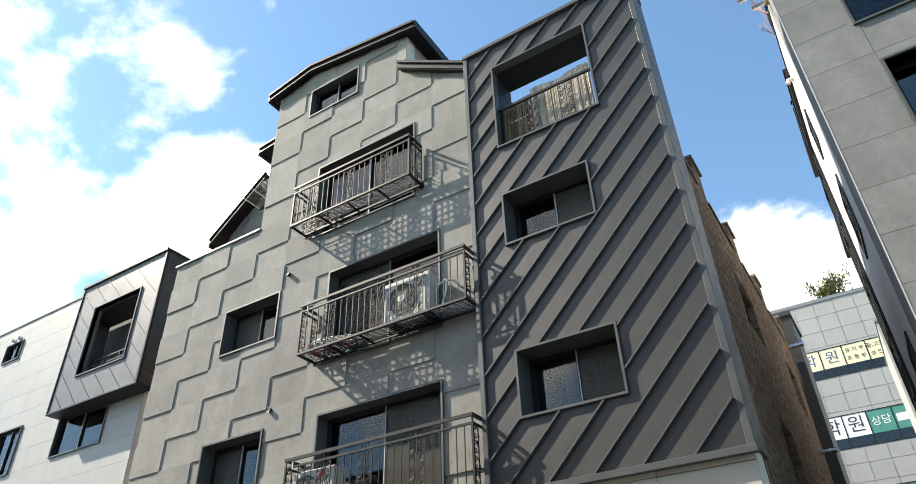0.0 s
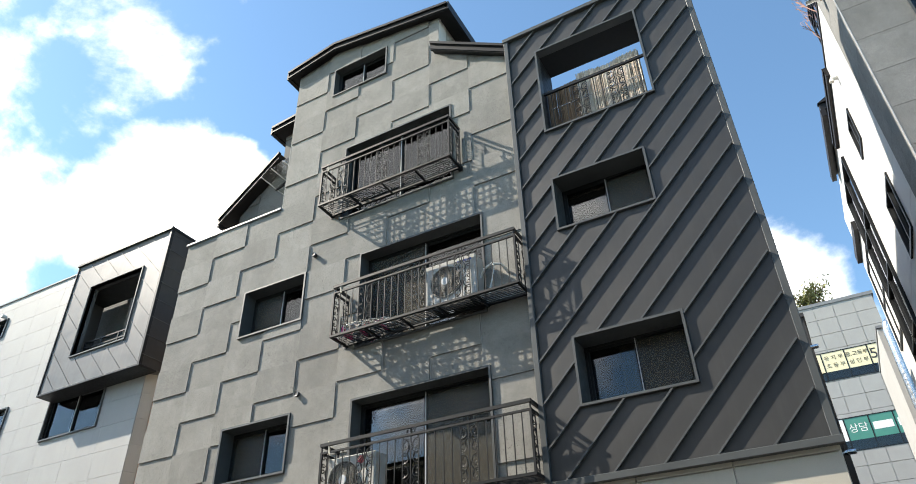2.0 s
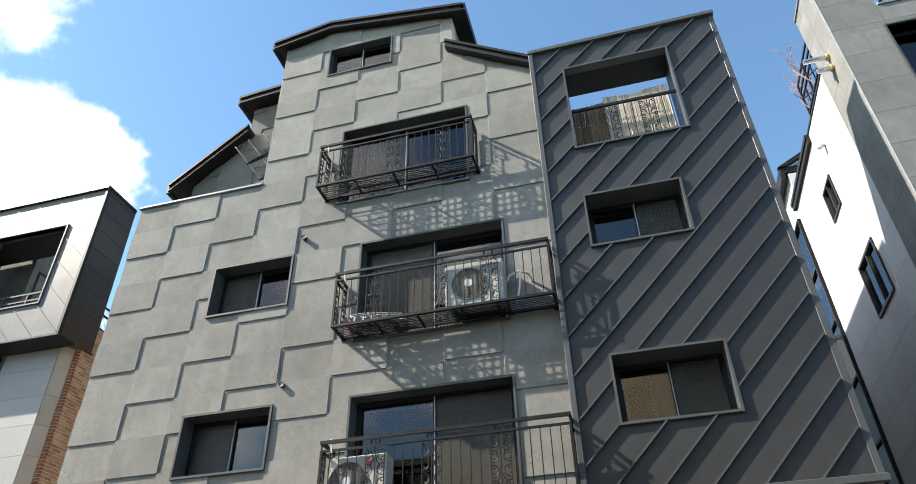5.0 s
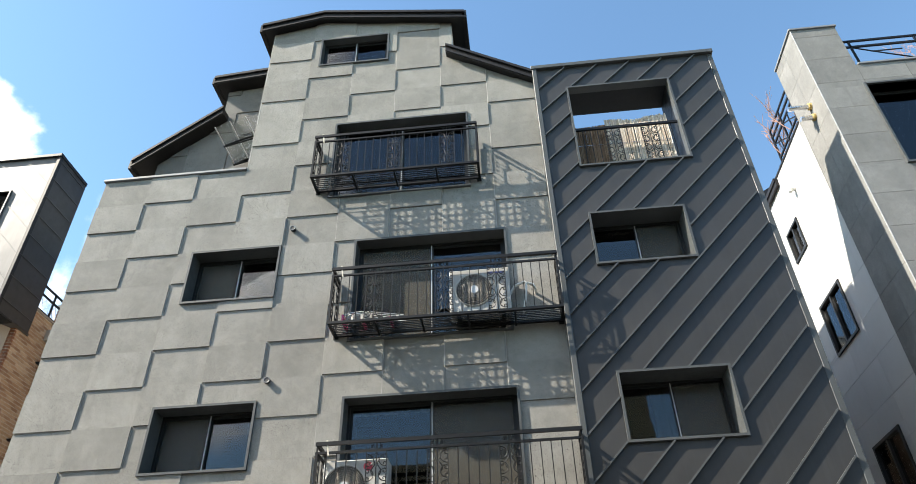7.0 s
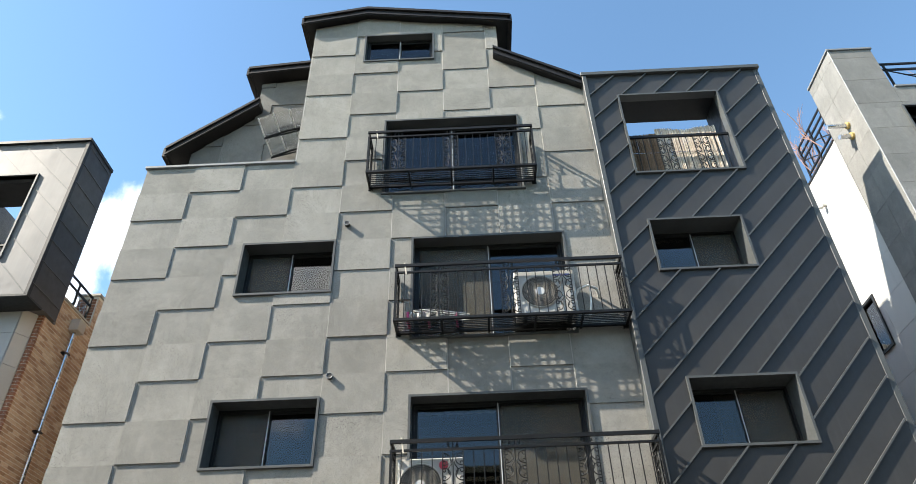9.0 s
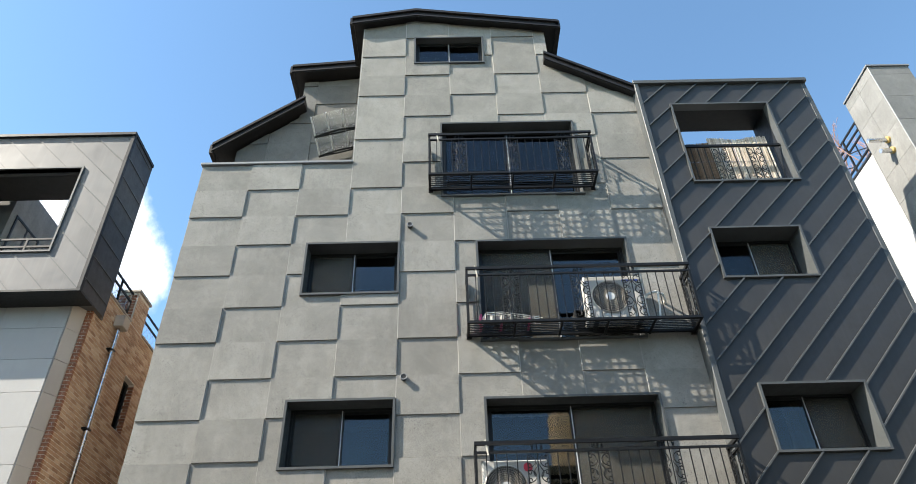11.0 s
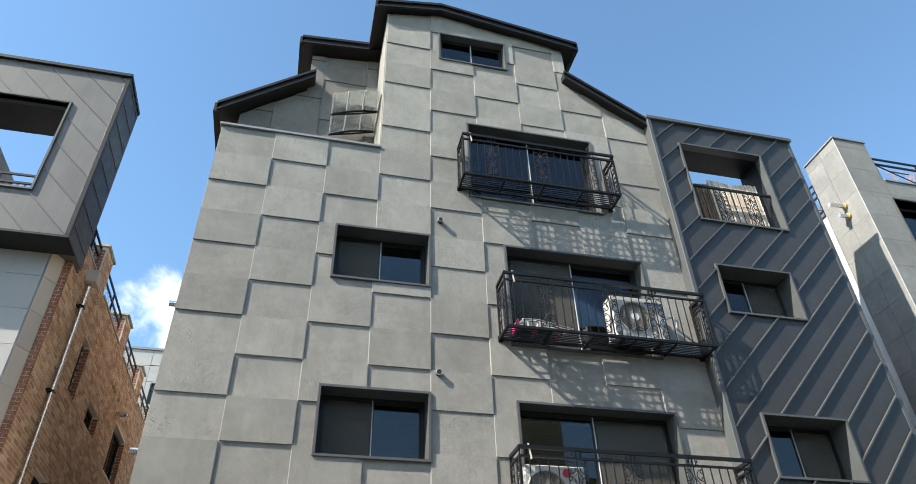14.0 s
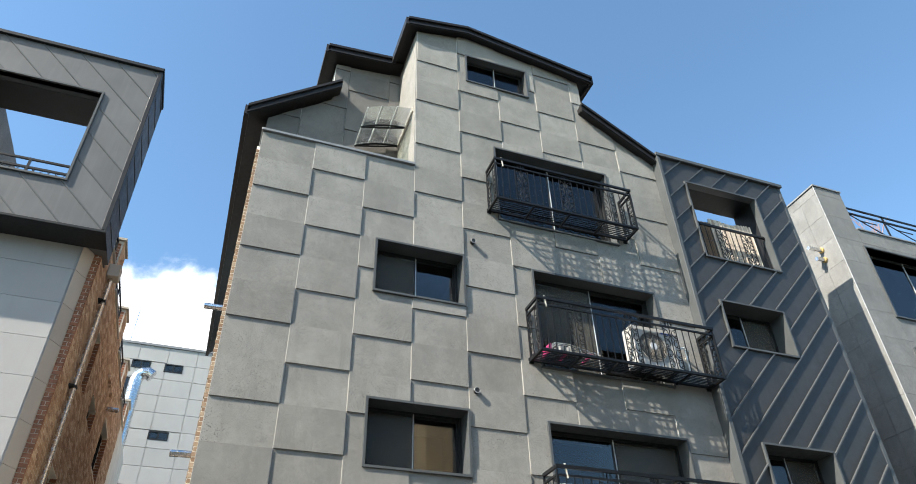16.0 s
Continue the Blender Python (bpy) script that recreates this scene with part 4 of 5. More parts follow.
for r in ((BX[0] - 0.03, BX[1] + 0.03, YBX - 0.06, YL + 0.5, BX[3] + 0.0005, BX[3] + 0.08), (BX[1] - 0.06, BX[1] + 0.015, YBX - 0.03, YBX + 0.06, BX[2], BX[3]), (BX[0] - 0.015, BX[0] + 0.03, YBX - 0.03, YBX + 0.06, BX[2], BX[3]), (BX[0] - 0.02, BX[1] + 0.02, YBX - 0.03, YL, BX[2] - 0.05, BX[2] - 0.0005)):
    part("edge_trim", boxes(r, bevel=0.005), FRAME, bay)
part("opening_lining", collar(*BH, YBX - 0.04, YBX + 0.2, 0.035), ZINC_TRIM, bay)
for z in range(8):
    zz = BX[2] + 0.25 + z * 0.5
    part("standing_seam", boxes((XR + 0.0065, XR + 0.018, YBX, YL + 0.45, zz, zz + 0.012)), ZINC_TRIM, bay)
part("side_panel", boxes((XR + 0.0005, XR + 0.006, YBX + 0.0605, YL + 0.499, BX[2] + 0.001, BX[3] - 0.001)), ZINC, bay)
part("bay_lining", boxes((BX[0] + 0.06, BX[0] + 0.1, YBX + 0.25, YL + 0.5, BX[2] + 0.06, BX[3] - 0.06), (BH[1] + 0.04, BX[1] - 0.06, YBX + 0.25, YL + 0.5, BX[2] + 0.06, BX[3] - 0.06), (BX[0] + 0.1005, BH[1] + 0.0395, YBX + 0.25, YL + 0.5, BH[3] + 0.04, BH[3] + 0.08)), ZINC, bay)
# wall of the room inside the bay, with its window
tagged(mesh_object("wall_bay_room", boxes((-19.4, -17.95, YL + 0.75, YL + 3.0, 8.7, 12.3)), SLATE), "grey room wall at the back of the bay", "wall", kind="structure")

# railing seen through the bay
rail = thing("bay_railing", (-16.9, 9.62, 9.42), "dark railing with crossed wires at the terrace edge", "railing")
for z in (9.50, 9.72, 9.90):
    under(rail, part("rail", bar((-17.9, 9.62, z), (-15.92, 9.62, z), 0.03, 0.04), IRON, None))
for k in range(4):
    x = -17.88 + k * 0.65
    under(rail, part("post", bar((x, 9.62, 9.39), (x, 9.62, 9.92), 0.035), IRON, None))
for k in range(16):
    x = -17.9 + k * 0.115
    under(rail, part("wire", bar((x, 9.62, 9.51), (x + 0.2, 9.62, 9.71), 0.007), IRON, None))
    under(rail, part("wire", bar((x + 0.2, 9.62, 9.51), (x, 9.62, 9.71), 0.007), IRON, None))

# ---- neighbour on the right ----
XN, YN = 0.76, 8.80
RW = [(1.62, 4.6, 9.74, 11.74), (1.70, 4.6, 6.75, 8.88), (1.70, 4.6, 3.8, 5.9)]
bm = boxes(*[(a, b, YN + 0.02, YN + 0.3, c_, d) for a, b, c_, d in cut_rects((XN + 0.02, 1.66, 0.0, 13.55), RW) + cut_rects((1.66, 9.0, 0.0, 12.33), RW)])
add_box(bm, XN + 0.02, 1.66, YN + 0.3005, 9.86, 0.0, 13.55)
right_wall = tagged(mesh_object("wall_neighbour_right", bm, GROUT), "grey slab front and corner pier of the house next door", "wall", kind="structure")
for i in range(8):
    for j in range(20):
        x0, z0 = XN + i * 0.9, j * 0.70
        zt = 13.55 if i == 0 else 12.33
        for r in cut_rects((x0 + 0.003, x0 + 0.897, z0 + 0.003, min(z0 + 0.697, zt)), RW):
            if r[3] - r[2] > 0.03 and r[1] - r[0] > 0.02:
                part("wall_slab", boxes((r[0], r[1], YN, YN + 0.0199, r[2], r[3])), SLATE, right_wall)
for k in range(2):
    for j in range(20):
        z0 = j * 0.70
        if z0 > 13.5:
            continue
        part("wall_slab", boxes((XN, XN + 0.0199, YN + 0.02 + k * 0.53, YN + 0.02 + (k + 1) * 0.53 - 0.006, z0 + 0.003, min(z0 + 0.697, 13.55))), SLATE, right_wall)
tagged(mesh_object("trim_right_cap", boxes((XN - 0.03, 1.69, YN - 0.03, 9.89, 13.5505, 13.60), (1.70, 9.0, YN - 0.03, YN + 0.33, 12.3305, 12.38), bevel=0.005), CAP), "grey metal cap of the pier and parapet", "trim", kind="structure")
for r in RW:
    window(*r, YN, "wide dark framed window in the grey front", depth=0.22)

# white side wall with windows, a glazed stair bay and the rear part
RS = [(10.86, 11.95, 7.62, 8.72), (10.9, 12.0, 4.75, 5.85), (11.45, 12.15, 9.95, 10.70)]
bm = boxes(*[(XN + 0.02, XN + 0.3, a, b, c_, d) for a, b, c_, d in cut_rects((9.8605, 14.1, 0.0, 11.95), RS)])
right_side = tagged(mesh_object("wall_right_side", bm, WHITE_JOINT), "white slab side wall in the sun", "wall", kind="structure")
for i in range(6):
    for j in range(18):
        y0, z0 = 9.8605 + i * 0.84, j * 0.70
        if y0 > 14.05:
            continue
        for r in cut_rects((y0 + 0.003, min(y0 + 0.837, 14.1), z0 + 0.003, min(z0 + 0.697, 11.95)), RS):
            if r[1] - r[0] > 0.01 and r[3] - r[2] > 0.01:
                part("wall_slab", boxes((XN, XN + 0.0199, r[0], r[1], r[2], r[3])), WHITE, right_side)


def side_window(y0, y1, z0, z1, x, label, rows=1, cols=1, proud=0.03, inward=1):
    """A window in a wall that faces along x; inward is the sign of the way into the room."""
    SERIAL[0] += 1
    w_ = tagged(new("window_%d" % SERIAL[0]), label, "window", "side windows", "structure")
    t = 0.05

    def slab(a, b, *rest):
        p, q = sorted((x + inward * a, x + inward * b))
        return (p, q, *rest)
    a, b = -proud, 0.12
    part("window_frame", boxes(slab(a, b, y0, y1, z1 - t, z1), slab(a, b, y0, y1, z0, z0 + t), slab(a, b, y0, y0 + t, z0 + t, z1 - t), slab(a, b, y1 - t, y1, z0 + t, z1 - t)), FRAME, w_)
    dy, dz = (y1 - y0 - t) / cols, (z1 - z0 - t) / rows
    for p in range(cols):
        for q in range(rows):
            ya, za = y0 + t + p * dy, z0 + t + q * dz
            pane = part("pane", boxes(slab(0.03, 0.036, ya, ya + dy - t, za, za + dz - t)), GLASS, w_)
            pane.visible_shadow = False
            if p:
                part("mullion", boxes(slab(a + 0.01, b - 0.01, ya - t, ya, za, za + dz - t)), FRAME, w_)
            if q:
                part("mullion", boxes(slab(a + 0.01, b - 0.01, ya, ya + dy - t, za - t, za)), FRAME, w_)
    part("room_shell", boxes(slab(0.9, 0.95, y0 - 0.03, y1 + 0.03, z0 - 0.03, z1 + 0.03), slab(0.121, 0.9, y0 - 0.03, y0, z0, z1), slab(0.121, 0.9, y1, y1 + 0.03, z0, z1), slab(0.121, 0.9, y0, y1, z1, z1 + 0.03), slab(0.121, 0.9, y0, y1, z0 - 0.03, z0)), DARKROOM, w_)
    return w_


for r in RS:
    side_window(*r, XN, "dark framed casement in the white side wall", 1, 2)
side_window(10.78, 11.75, 9.3, 11.5, -17.95, "dark framed terrace door behind the metal bay", 1, 2, 0.02, -1)
side_window(14.15, 16.1, 3.5, 11.55, XN - 0.02, "tall glazed stair bay with dark mullions", 6, 2)
tagged(mesh_object("trim_right_gutter", boxes((XN - 0.07, XN - 0.0005, 11.6, 14.1, 11.74, 11.95), (XN - 0.095, XN - 0.0705, 11.6, 14.1, 11.86, 11.95), (XN - 0.02, XN + 0.3, 9.9, 11.59, 11.9505, 12.0), (XN - 0.02, XN + 0.3, 11.5905, 14.1, 11.9505, 12.0)), ROOF), "dark gutter on the white side wall", "gutter", kind="structure")
tagged(mesh_object("wall_right_rear", boxes((XN + 0.12, XN + 0.4, 16.13, 19.2, 0.0, 12.9), (XN + 0.12, XN + 0.4, 14.1005, 16.1295, 11.60, 12.9)), WHITE), "white rear part of the house next door", "wall", kind="structure")
bm = bmesh.new()
prism_x(bm, [(14.1, 12.95), (16.9, 12.95), (16.9, 13.13), (14.1, 13.13)], XN - 0.03, XN + 2.0)
add_box(bm, XN - 0.06, XN + 0.05, 14.1, 16.9, 12.76, 12.9495)
prism(bm, [(XN - 0.06, 13.1305), (XN + 0.12, 13.1305), (XN + 2.0, 14.10), (XN + 2.0, 14.28)], 14.05, 14.2)
add_box(bm, XN + 0.0, XN + 0.115, 17.3, 19.2, 11.45, 11.70)
tagged(mesh_object("roof_right_rear", bm, ROOF), "dark roof rims of the rear part", "roof", kind="structure")
tagged(mesh_object("wall_right_gable", prism(bmesh.new(), [(XN + 0.15, 13.1305), (XN + 2.0, 13.1305), (XN + 2.0, 14.08)], 14.21, 14.4), WHITE), "white gable infill under the rear roof", "wall", kind="structure")
side_window(17.0, 18.7, 8.6, 10.9, XN + 0.11, "dark framed window in the white rear wall", 2, 2)
vp = thing("wall_vent", (XN, 11.05, 11.15), "small white vent cowl on the side wall", "vent", "vent stubs")
bm = bmesh.new()
tube(bm, [(XN + 0.01, 11.05, 11.15), (XN - 0.1, 11.05, 11.15), (XN - 0.12, 11.05, 11.08)], 0.045, 10)
under(vp, part("cowl", bm, PVC, None))

# twin steel flues on the pier
for z, y in ((11.78, 9.28), (11.50, 9.30)):
    v = thing("flue_pipe", (XN, y, z), "short steel flue pipe with a yellowed collar", "vent", "pier flues")
    bm = bmesh.new()
    tube(bm, [(XN + 0.01, y, z), (XN - 0.45 if z > 11.6 else XN - 0.28, y, z - 0.02)], 0.05, 14)
    under(v, part("pipe", bm, STEEL, None))
    bm = bmesh.new()
    tube(bm, [(XN + 0.01, y, z), (XN - 0.05, y, z)], 0.075, 14)
    under(v, part("collar", bm, FOAM, None, "yellowed foam collar"))

# roof railing of the right house
rail = thing("roof_railing", (3.5, 9.0, 12.38), "black iron roof railing with a broken diamond pattern", "railing")


def add_rail(name, bm):
    return under(rail, part(name, bm, IRON, None))


for z in (12.52, 13.10, 13.28):
    add_rail("rail", bar((1.70, 9.0, z), (8.5, 9.0, z), 0.035, 0.045))
for k in range(6):
    x = 1.9 + k * 1.3
    add_rail("post", bar((x, 9.0, 12.38), (x, 9.0, 13.28), 0.035))
    add_rail("brace", bar((x + 0.02, 9.0, 13.08), (x + 0.65, 9.0, 12.80), 0.02))
    add_rail("brace", bar((x + 0.65, 9.0, 12.80), (x + 1.28, 9.0, 12.54), 0.02))
    add_rail("brace", bar((x + 0.35, 9.0, 12.92), (x + 0.95, 9.0, 12.92), 0.02))
rail = thing("roof_railing", (XN + 0.2, 10.7, 12.0), "black iron roof railing with a broken diamond pattern", "railing")
XG = XN + 0.03
for z in (12.16, 12.60, 12.78, 12.98):
    add_rail("rail", bar((XG, 9.88, z), (XG, 11.18, z), 0.03, 0.045))
for k in range(3):
    y = 9.90 + k * 0.63
    add_rail("post", bar((XG, y, 12.0), (XG, y, 12.98), 0.035))
    if k < 2:
        add_rail("brace", bar((XG, y, 12.18), (XG, y + 0.32, 12.40), 0.022))
        add_rail("brace", bar((XG, y + 0.32, 12.40), (XG, y + 0.63, 12.58), 0.022))
        add_rail("brace", bar((XG, y + 0.32, 12.16), (XG, y + 0.32, 12.60), 0.022))
tagged(mesh_object("trim_pier_edge", boxes((XN - 0.004, XN + 0.010, YN - 0.004, YN + 0.010, 0.0, 13.55)), WHITE_JOINT), "pale edge bead on the corner of the pier", "trim", kind="structure")


# ---- awning over the terrace door ----
awning, add = tray("awning", "curved clear polycarbonate awning on black scroll brackets", "awning", (-10.24, 9.1, 12.2))


def arch(f):
    """Place across the sheet: f from 0 at the wall to 1 at the free edge."""
    return (-10.25 - 0.95 * f, 12.30 - 0.02 * f - 0.27 * f * f)


bm = bmesh.new()
N = 14
rows_ = [[bm.verts.new((arch(i / N)[0], y, arch(i / N)[1])) for i in range(N + 1)] for y in (8.56, 9.66)]
for i in range(N):
    bm.faces.new((rows_[0][i], rows_[0][i + 1], rows_[1][i + 1], rows_[1][i]))
bmesh.ops.solidify(bm, geom=bm.faces[:], thickness=0.006)
add("sheet", bm, CLEAR, "clear curved sheet")
for f in (0.02, 0.35, 0.68, 0.98):
    x, z = arch(f)
    add("rib", bar((x, 8.55, z - 0.014), (x, 9.67, z - 0.014), 0.022, 0.016), SILVER)
add("edge_strip", boxes((-10.285, -10.2605, 8.55, 9.67, 12.22, 12.34)), CREAM)
for y in (9.08, 9.64):
    bm = bmesh.new()
    tube(bm, [(arch(i / 12)[0], y, arch(i / 12)[1] - 0.035) for i in range(13)], 0.024, 6)
    tube(bm, [(-10.25 - 0.95 * i / 12, y, arch(i / 12)[1] - 0.035 - 0.075 * math.sin(math.pi * i / 12)) for i in range(13)], 0.02, 6)
    add("bracket", bm, IRON, "black curved bracket")
    for f, r in ((0.2, 0.022), (0.45, 0.034), (0.72, 0.028), (0.88, 0.016)):
        x, z = arch(f)
        add("bracket_scroll", ring((x, z - 0.065), r, y, 0.006, 14), IRON)
pipe, add = tray("conduit", "thin pale conduit standing on the terrace wall", "pipe", (-11.3, 9.7, 10.7))
bm = bmesh.new()
tube(bm, [(-11.30, 9.64, 10.3), (-11.30, 9.64, 11.75)], 0.015, 8)
add("tube", bm, PVC)

# ---- brick flank of the left neighbour ----
ZT = 9.15
XQ = -15.15
BW = [(11.95, 12.42, 7.07, 8.15), (13.43, 14.35, 7.08, 7.54), (15.85, 17.2, 6.98, 8.05), (11.75, 12.5, 4.5, 5.6)]
rows = [(XQ - 0.24, XQ - 0.005, a, b, c_, d) for a, b, c_, d in cut_rects((10.15, 22.0, 0.0, ZT), BW)]
PIERS = [(11.55, 12.13), (14.20, 14.78), (16.75, 17.33), (19.3, 19.88)]
rows += [(XQ - 0.44, XQ - 0.005, a, b, ZT + 0.0005, 9.90) for a, b in PIERS] + [(XQ - 0.111, XQ - 0.006, 10.105, 10.1495, 0.0, ZT)]
flank = tagged(mesh_object("wall_left_flank", boxes(*rows), MORTAR), "brown brick flank wall with piers along its top", "wall", kind="structure")
BL, BH_, BJ = 0.190, 0.057, 0.012
mesh_cache = {}


def brick_mesh(length, height, depth):
    key = (round(length, 3), round(height, 3), round(depth, 3))
    if key not in mesh_cache:
        bm = boxes((0, depth, 0, length, 0, height))
        me = bpy.data.meshes.new("brick")
        bmesh.ops.recalc_face_normals(bm, faces=bm.faces)
        bm.to_mesh(me)
        bm.free()
        me.materials.append(BRICK)
        mesh_cache[key] = me
    return mesh_cache[key]


def bricks_on_x(parent, xin, depth, y0, y1, z0, z1, holes_, single, rest):
    """Courses of bricks on a wall that faces along x; those inside the stretch `single` are pieces of their own."""
    zc, course = z0, 0
    while zc + BH_ <= z1 + 0.001:
        y = y0 - (BL + BJ) / 2 * (course % 2)
        while y < y1:
            a, b = max(y, y0), min(y + BL, y1)
            spans = [(a, b)]
            for h in holes_:
                if zc + BH_ > h[2] and zc < h[3]:
                    spans = [s for p in spans for s in ((p[0], min(p[1], h[0])), (max(p[0], h[1]), p[1])) if s[1] - s[0] > 0.015]
            for p, q in spans:
                if q - p < 0.02:
                    continue
                out = depth + random.uniform(-0.002, 0.002)
                if single and single[0] <= p and q <= single[1] and single[2] <= zc <= single[3]:
                    ob = new("brick", brick_mesh(q - p, BH_, depth))
                    ob.location = (xin, p, zc)
                    ob.parent = parent
                else:
                    add_box(rest, xin, xin + out, p, q, zc, zc + BH_)
            y += BL + BJ
        zc += BH_ + BJ
        course += 1


random.seed(3)
rest, red = bmesh.new(), bmesh.new()
bricks_on_x(flank, XQ - 0.02, 0.02, 10.15, 19.0, 3.0, ZT, BW, (10.14, 11.3, 5.9, 9.1), rest)
for a, b in PIERS:
    bricks_on_x(flank, XQ - 0.02, 0.02, a + 0.005, b - 0.005, ZT + 0.005, 9.88, [], None, rest)
    z = ZT + 0.005
    while z < 9.84:
        for i in range(2):
            add_box(red, XQ - 0.435 + i * 0.21, XQ - 0.247 + i * 0.21, a - 0.006, a + 0.01, z, z + BH_)
        z += BH_ + BJ
# darker bricks that line the window reveals and close the wall beside the corner stone
for y0, y1, z0, z1 in BW:
    z, k = z0 + 0.006, 0
    while z + BH_ < z1:
        add_box(red, XQ - 0.116 + 0.02 * (k % 2), XQ + 0.002, y1 - 0.012, y1 + 0.01, z, z + BH_)
        z, k = z + BH_ + BJ, k + 1
z, k = 3.0, 0
while z < 9.05:
    if k % 2:
        add_box(red, XQ - 0.106, XQ + 0.003, 10.095, 10.149, z, z + BH_)
    else:
        add_box(red, XQ - 0.106, XQ - 0.056, 10.095, 10.149, z, z + BH_)
        add_box(red, XQ - 0.044, XQ + 0.003, 10.095, 10.149, z, z + BH_)
    z, k = z + BH_ + BJ, k + 1
tagged(part("bricks", red, BRICK_RED, flank, "dark red end bricks"), kind="stuff")
tagged(part("bricks", rest, BRICK, flank), kind="stuff")
tagged(mesh_object("trim_flank_cap", boxes(*([(XQ - 0.26, XQ + 0.03, p, q, ZT + 0.001, ZT + 0.035) for p, q in ((10.36, 11.52), (12.15, 14.17), (14.8, 16.72), (17.35, 19.27))] + [(XQ - 0.47, XQ + 0.04, a - 0.05, b + 0.03, 9.9005, 9.95) for a, b in PIERS])), GRANITE), "beige coping of the brick wall and piers", "trim", kind="structure")
for y0, y1, z0, z1 in BW:
    side_window(y0 + 0.005, y1 - 0.005, z0 + 0.005, z1 - 0.005, XQ - 0.12, "narrow dark window in the brick flank", 1, 1 if y1 - y0 < 1 else 2, 0.0, -1)
for p, q in ((10.38, 11.5), (12.18, 14.15), (14.83, 16.7), (17.38, 19.25)):
    rail = thing("wall_railing", (XQ - 0.1, (p + q) / 2, ZT), "black railing with crossed wires between brick piers", "railing", "flank railings")
    for z in (9.28, 9.62, 9.82):
        under(rail, part("rail", bar((XQ - 0.1, p, z), (XQ - 0.1, q, z), 0.03, 0.04), IRON, None))
    for y in (p + 0.05, (p + q) / 2, q - 0.05):
        under(rail, part("post", bar((XQ - 0.1, y, ZT + 0.03), (XQ - 0.1, y, 9.83), 0.035), IRON, None))
    k = 0
    while p + k * 0.16 + 0.2 < q:
        y = p + k * 0.16
        under(rail, part("wire", bar((XQ - 0.1, y, 9.30), (XQ - 0.1, y + 0.2, 9.60), 0.006), STEEL, None))
        under(rail, part("wire", bar((XQ - 0.1, y + 0.2, 9.30), (XQ - 0.1, y, 9.60), 0.006), STEEL, None))
        k += 1
# rainwater pipe with its hopper
pipe, add = tray("rain_pipe", "steel rainwater pipe with a square hopper on the brick wall", "pipe", (XQ, 11.0, 0.0))
bm = bmesh.new()
tube(bm, [(XQ + 0.07, 11.02, 0.0), (XQ + 0.07, 11.02, 8.72)], 0.04, 12)
add("pipe", bm, STEEL)
add("hopper", boxes((XQ, XQ + 0.2, 10.90, 11.15, 8.70, 8.95), bevel=0.01), GRANITE, "weathered square hopper")
for z in (8.2, 6.6, 5.0):
    add("clip", boxes((XQ, XQ + 0.08, 10.93, 10.97, z, z + 0.03), (XQ, XQ + 0.12, 10.965, 11.075, z, z + 0.03)), FRAME)
for k in range(4):
    y = 14.5 + 0.2 * k + (0.3 if k == 3 else 0)
    v = thing("clay_vent", (XQ, y, 8.4), "round terracotta vent in the brick wall", "vent", "clay vents")
    bm = bmesh.new()
    tube(bm, [(XQ - 0.01, y, 8.40), (XQ + 0.06, y, 8.40)], 0.05, 12)
    under(v, part("ring", bm, BRICK, None))
v = thing("flue_pipe", (XQ, 15.6, 8.15), "short rusty flue out of the brick wall", "vent")
bm = bmesh.new()
tube(bm, [(XQ - 0.02, 15.6, 8.15), (XQ + 0.25, 15.6, 8.13)], 0.05, 12)
under(v, part("pipe", bm, STEEL, None))

# ---- brick flank of the main house on the right ----
XF = XM - 0.03
ZF = 8.75
RWN = [(11.35, 12.65, 6.83, 7.73), (15.75, 16.9, 6.75, 7.70), (11.4, 12.6, 3.9, 5.2)]
RP = [(9.90, 10.50), (12.30, 12.90), (14.70, 15.30), (17.10, 17.70)]
right_flank = tagged(mesh_object("wall_main_flank", boxes(*([(XF - 0.26, XF - 0.02, a, b, c_, d) for a, b, c_, d in cut_rects((8.96, 17.9, 0.0, ZF), RWN)] + [(XF - 0.40, XF - 0.02, a, b, ZF + 0.0005, 9.36) for a, b in RP])), MORTAR_SHADED), "brown brick flank wall of the grey house", "wall", kind="structure")
rest = bmesh.new()
bricks_on_x(right_flank, XF - 0.02, 0.02, 9.08, 17.9, 2.4, ZF, RWN, None, rest)
for a, b in RP:
    bricks_on_x(right_flank, XF - 0.02, 0.02, a, b, ZF + 0.01, 9.34, [], None, rest)
    z = ZF + 0.01
    while z < 9.30:
        for i in range(2):
            add_box(rest, XF - 0.41 + i * 0.21, XF - 0.22 + i * 0.21, a - 0.012, a + 0.01, z, z + BH_)
        z += BH_ + BJ
for y0, y1, z0, z1 in RWN:
    z, k = z0 + 0.006, 0
    while z + BH_ < z1:
        add_box(rest, XF - 0.116 + 0.02 * (k % 2), XF + 0.002, y1 - 0.012, y1 + 0.01, z, z + BH_)
        z, k = z + BH_ + BJ, k + 1
# flank faces away from the sun; its shade is in the brick colour
tagged(part("bricks", rest, BRICK_SHADED, right_flank), kind="stuff")
for r in RWN:
    side_window(r[0] + 0.005, r[1] - 0.005, r[2] + 0.005, r[3] - 0.005, XF - 0.12, "dark window in the brick flank", 1, 2, 0.0, -1)
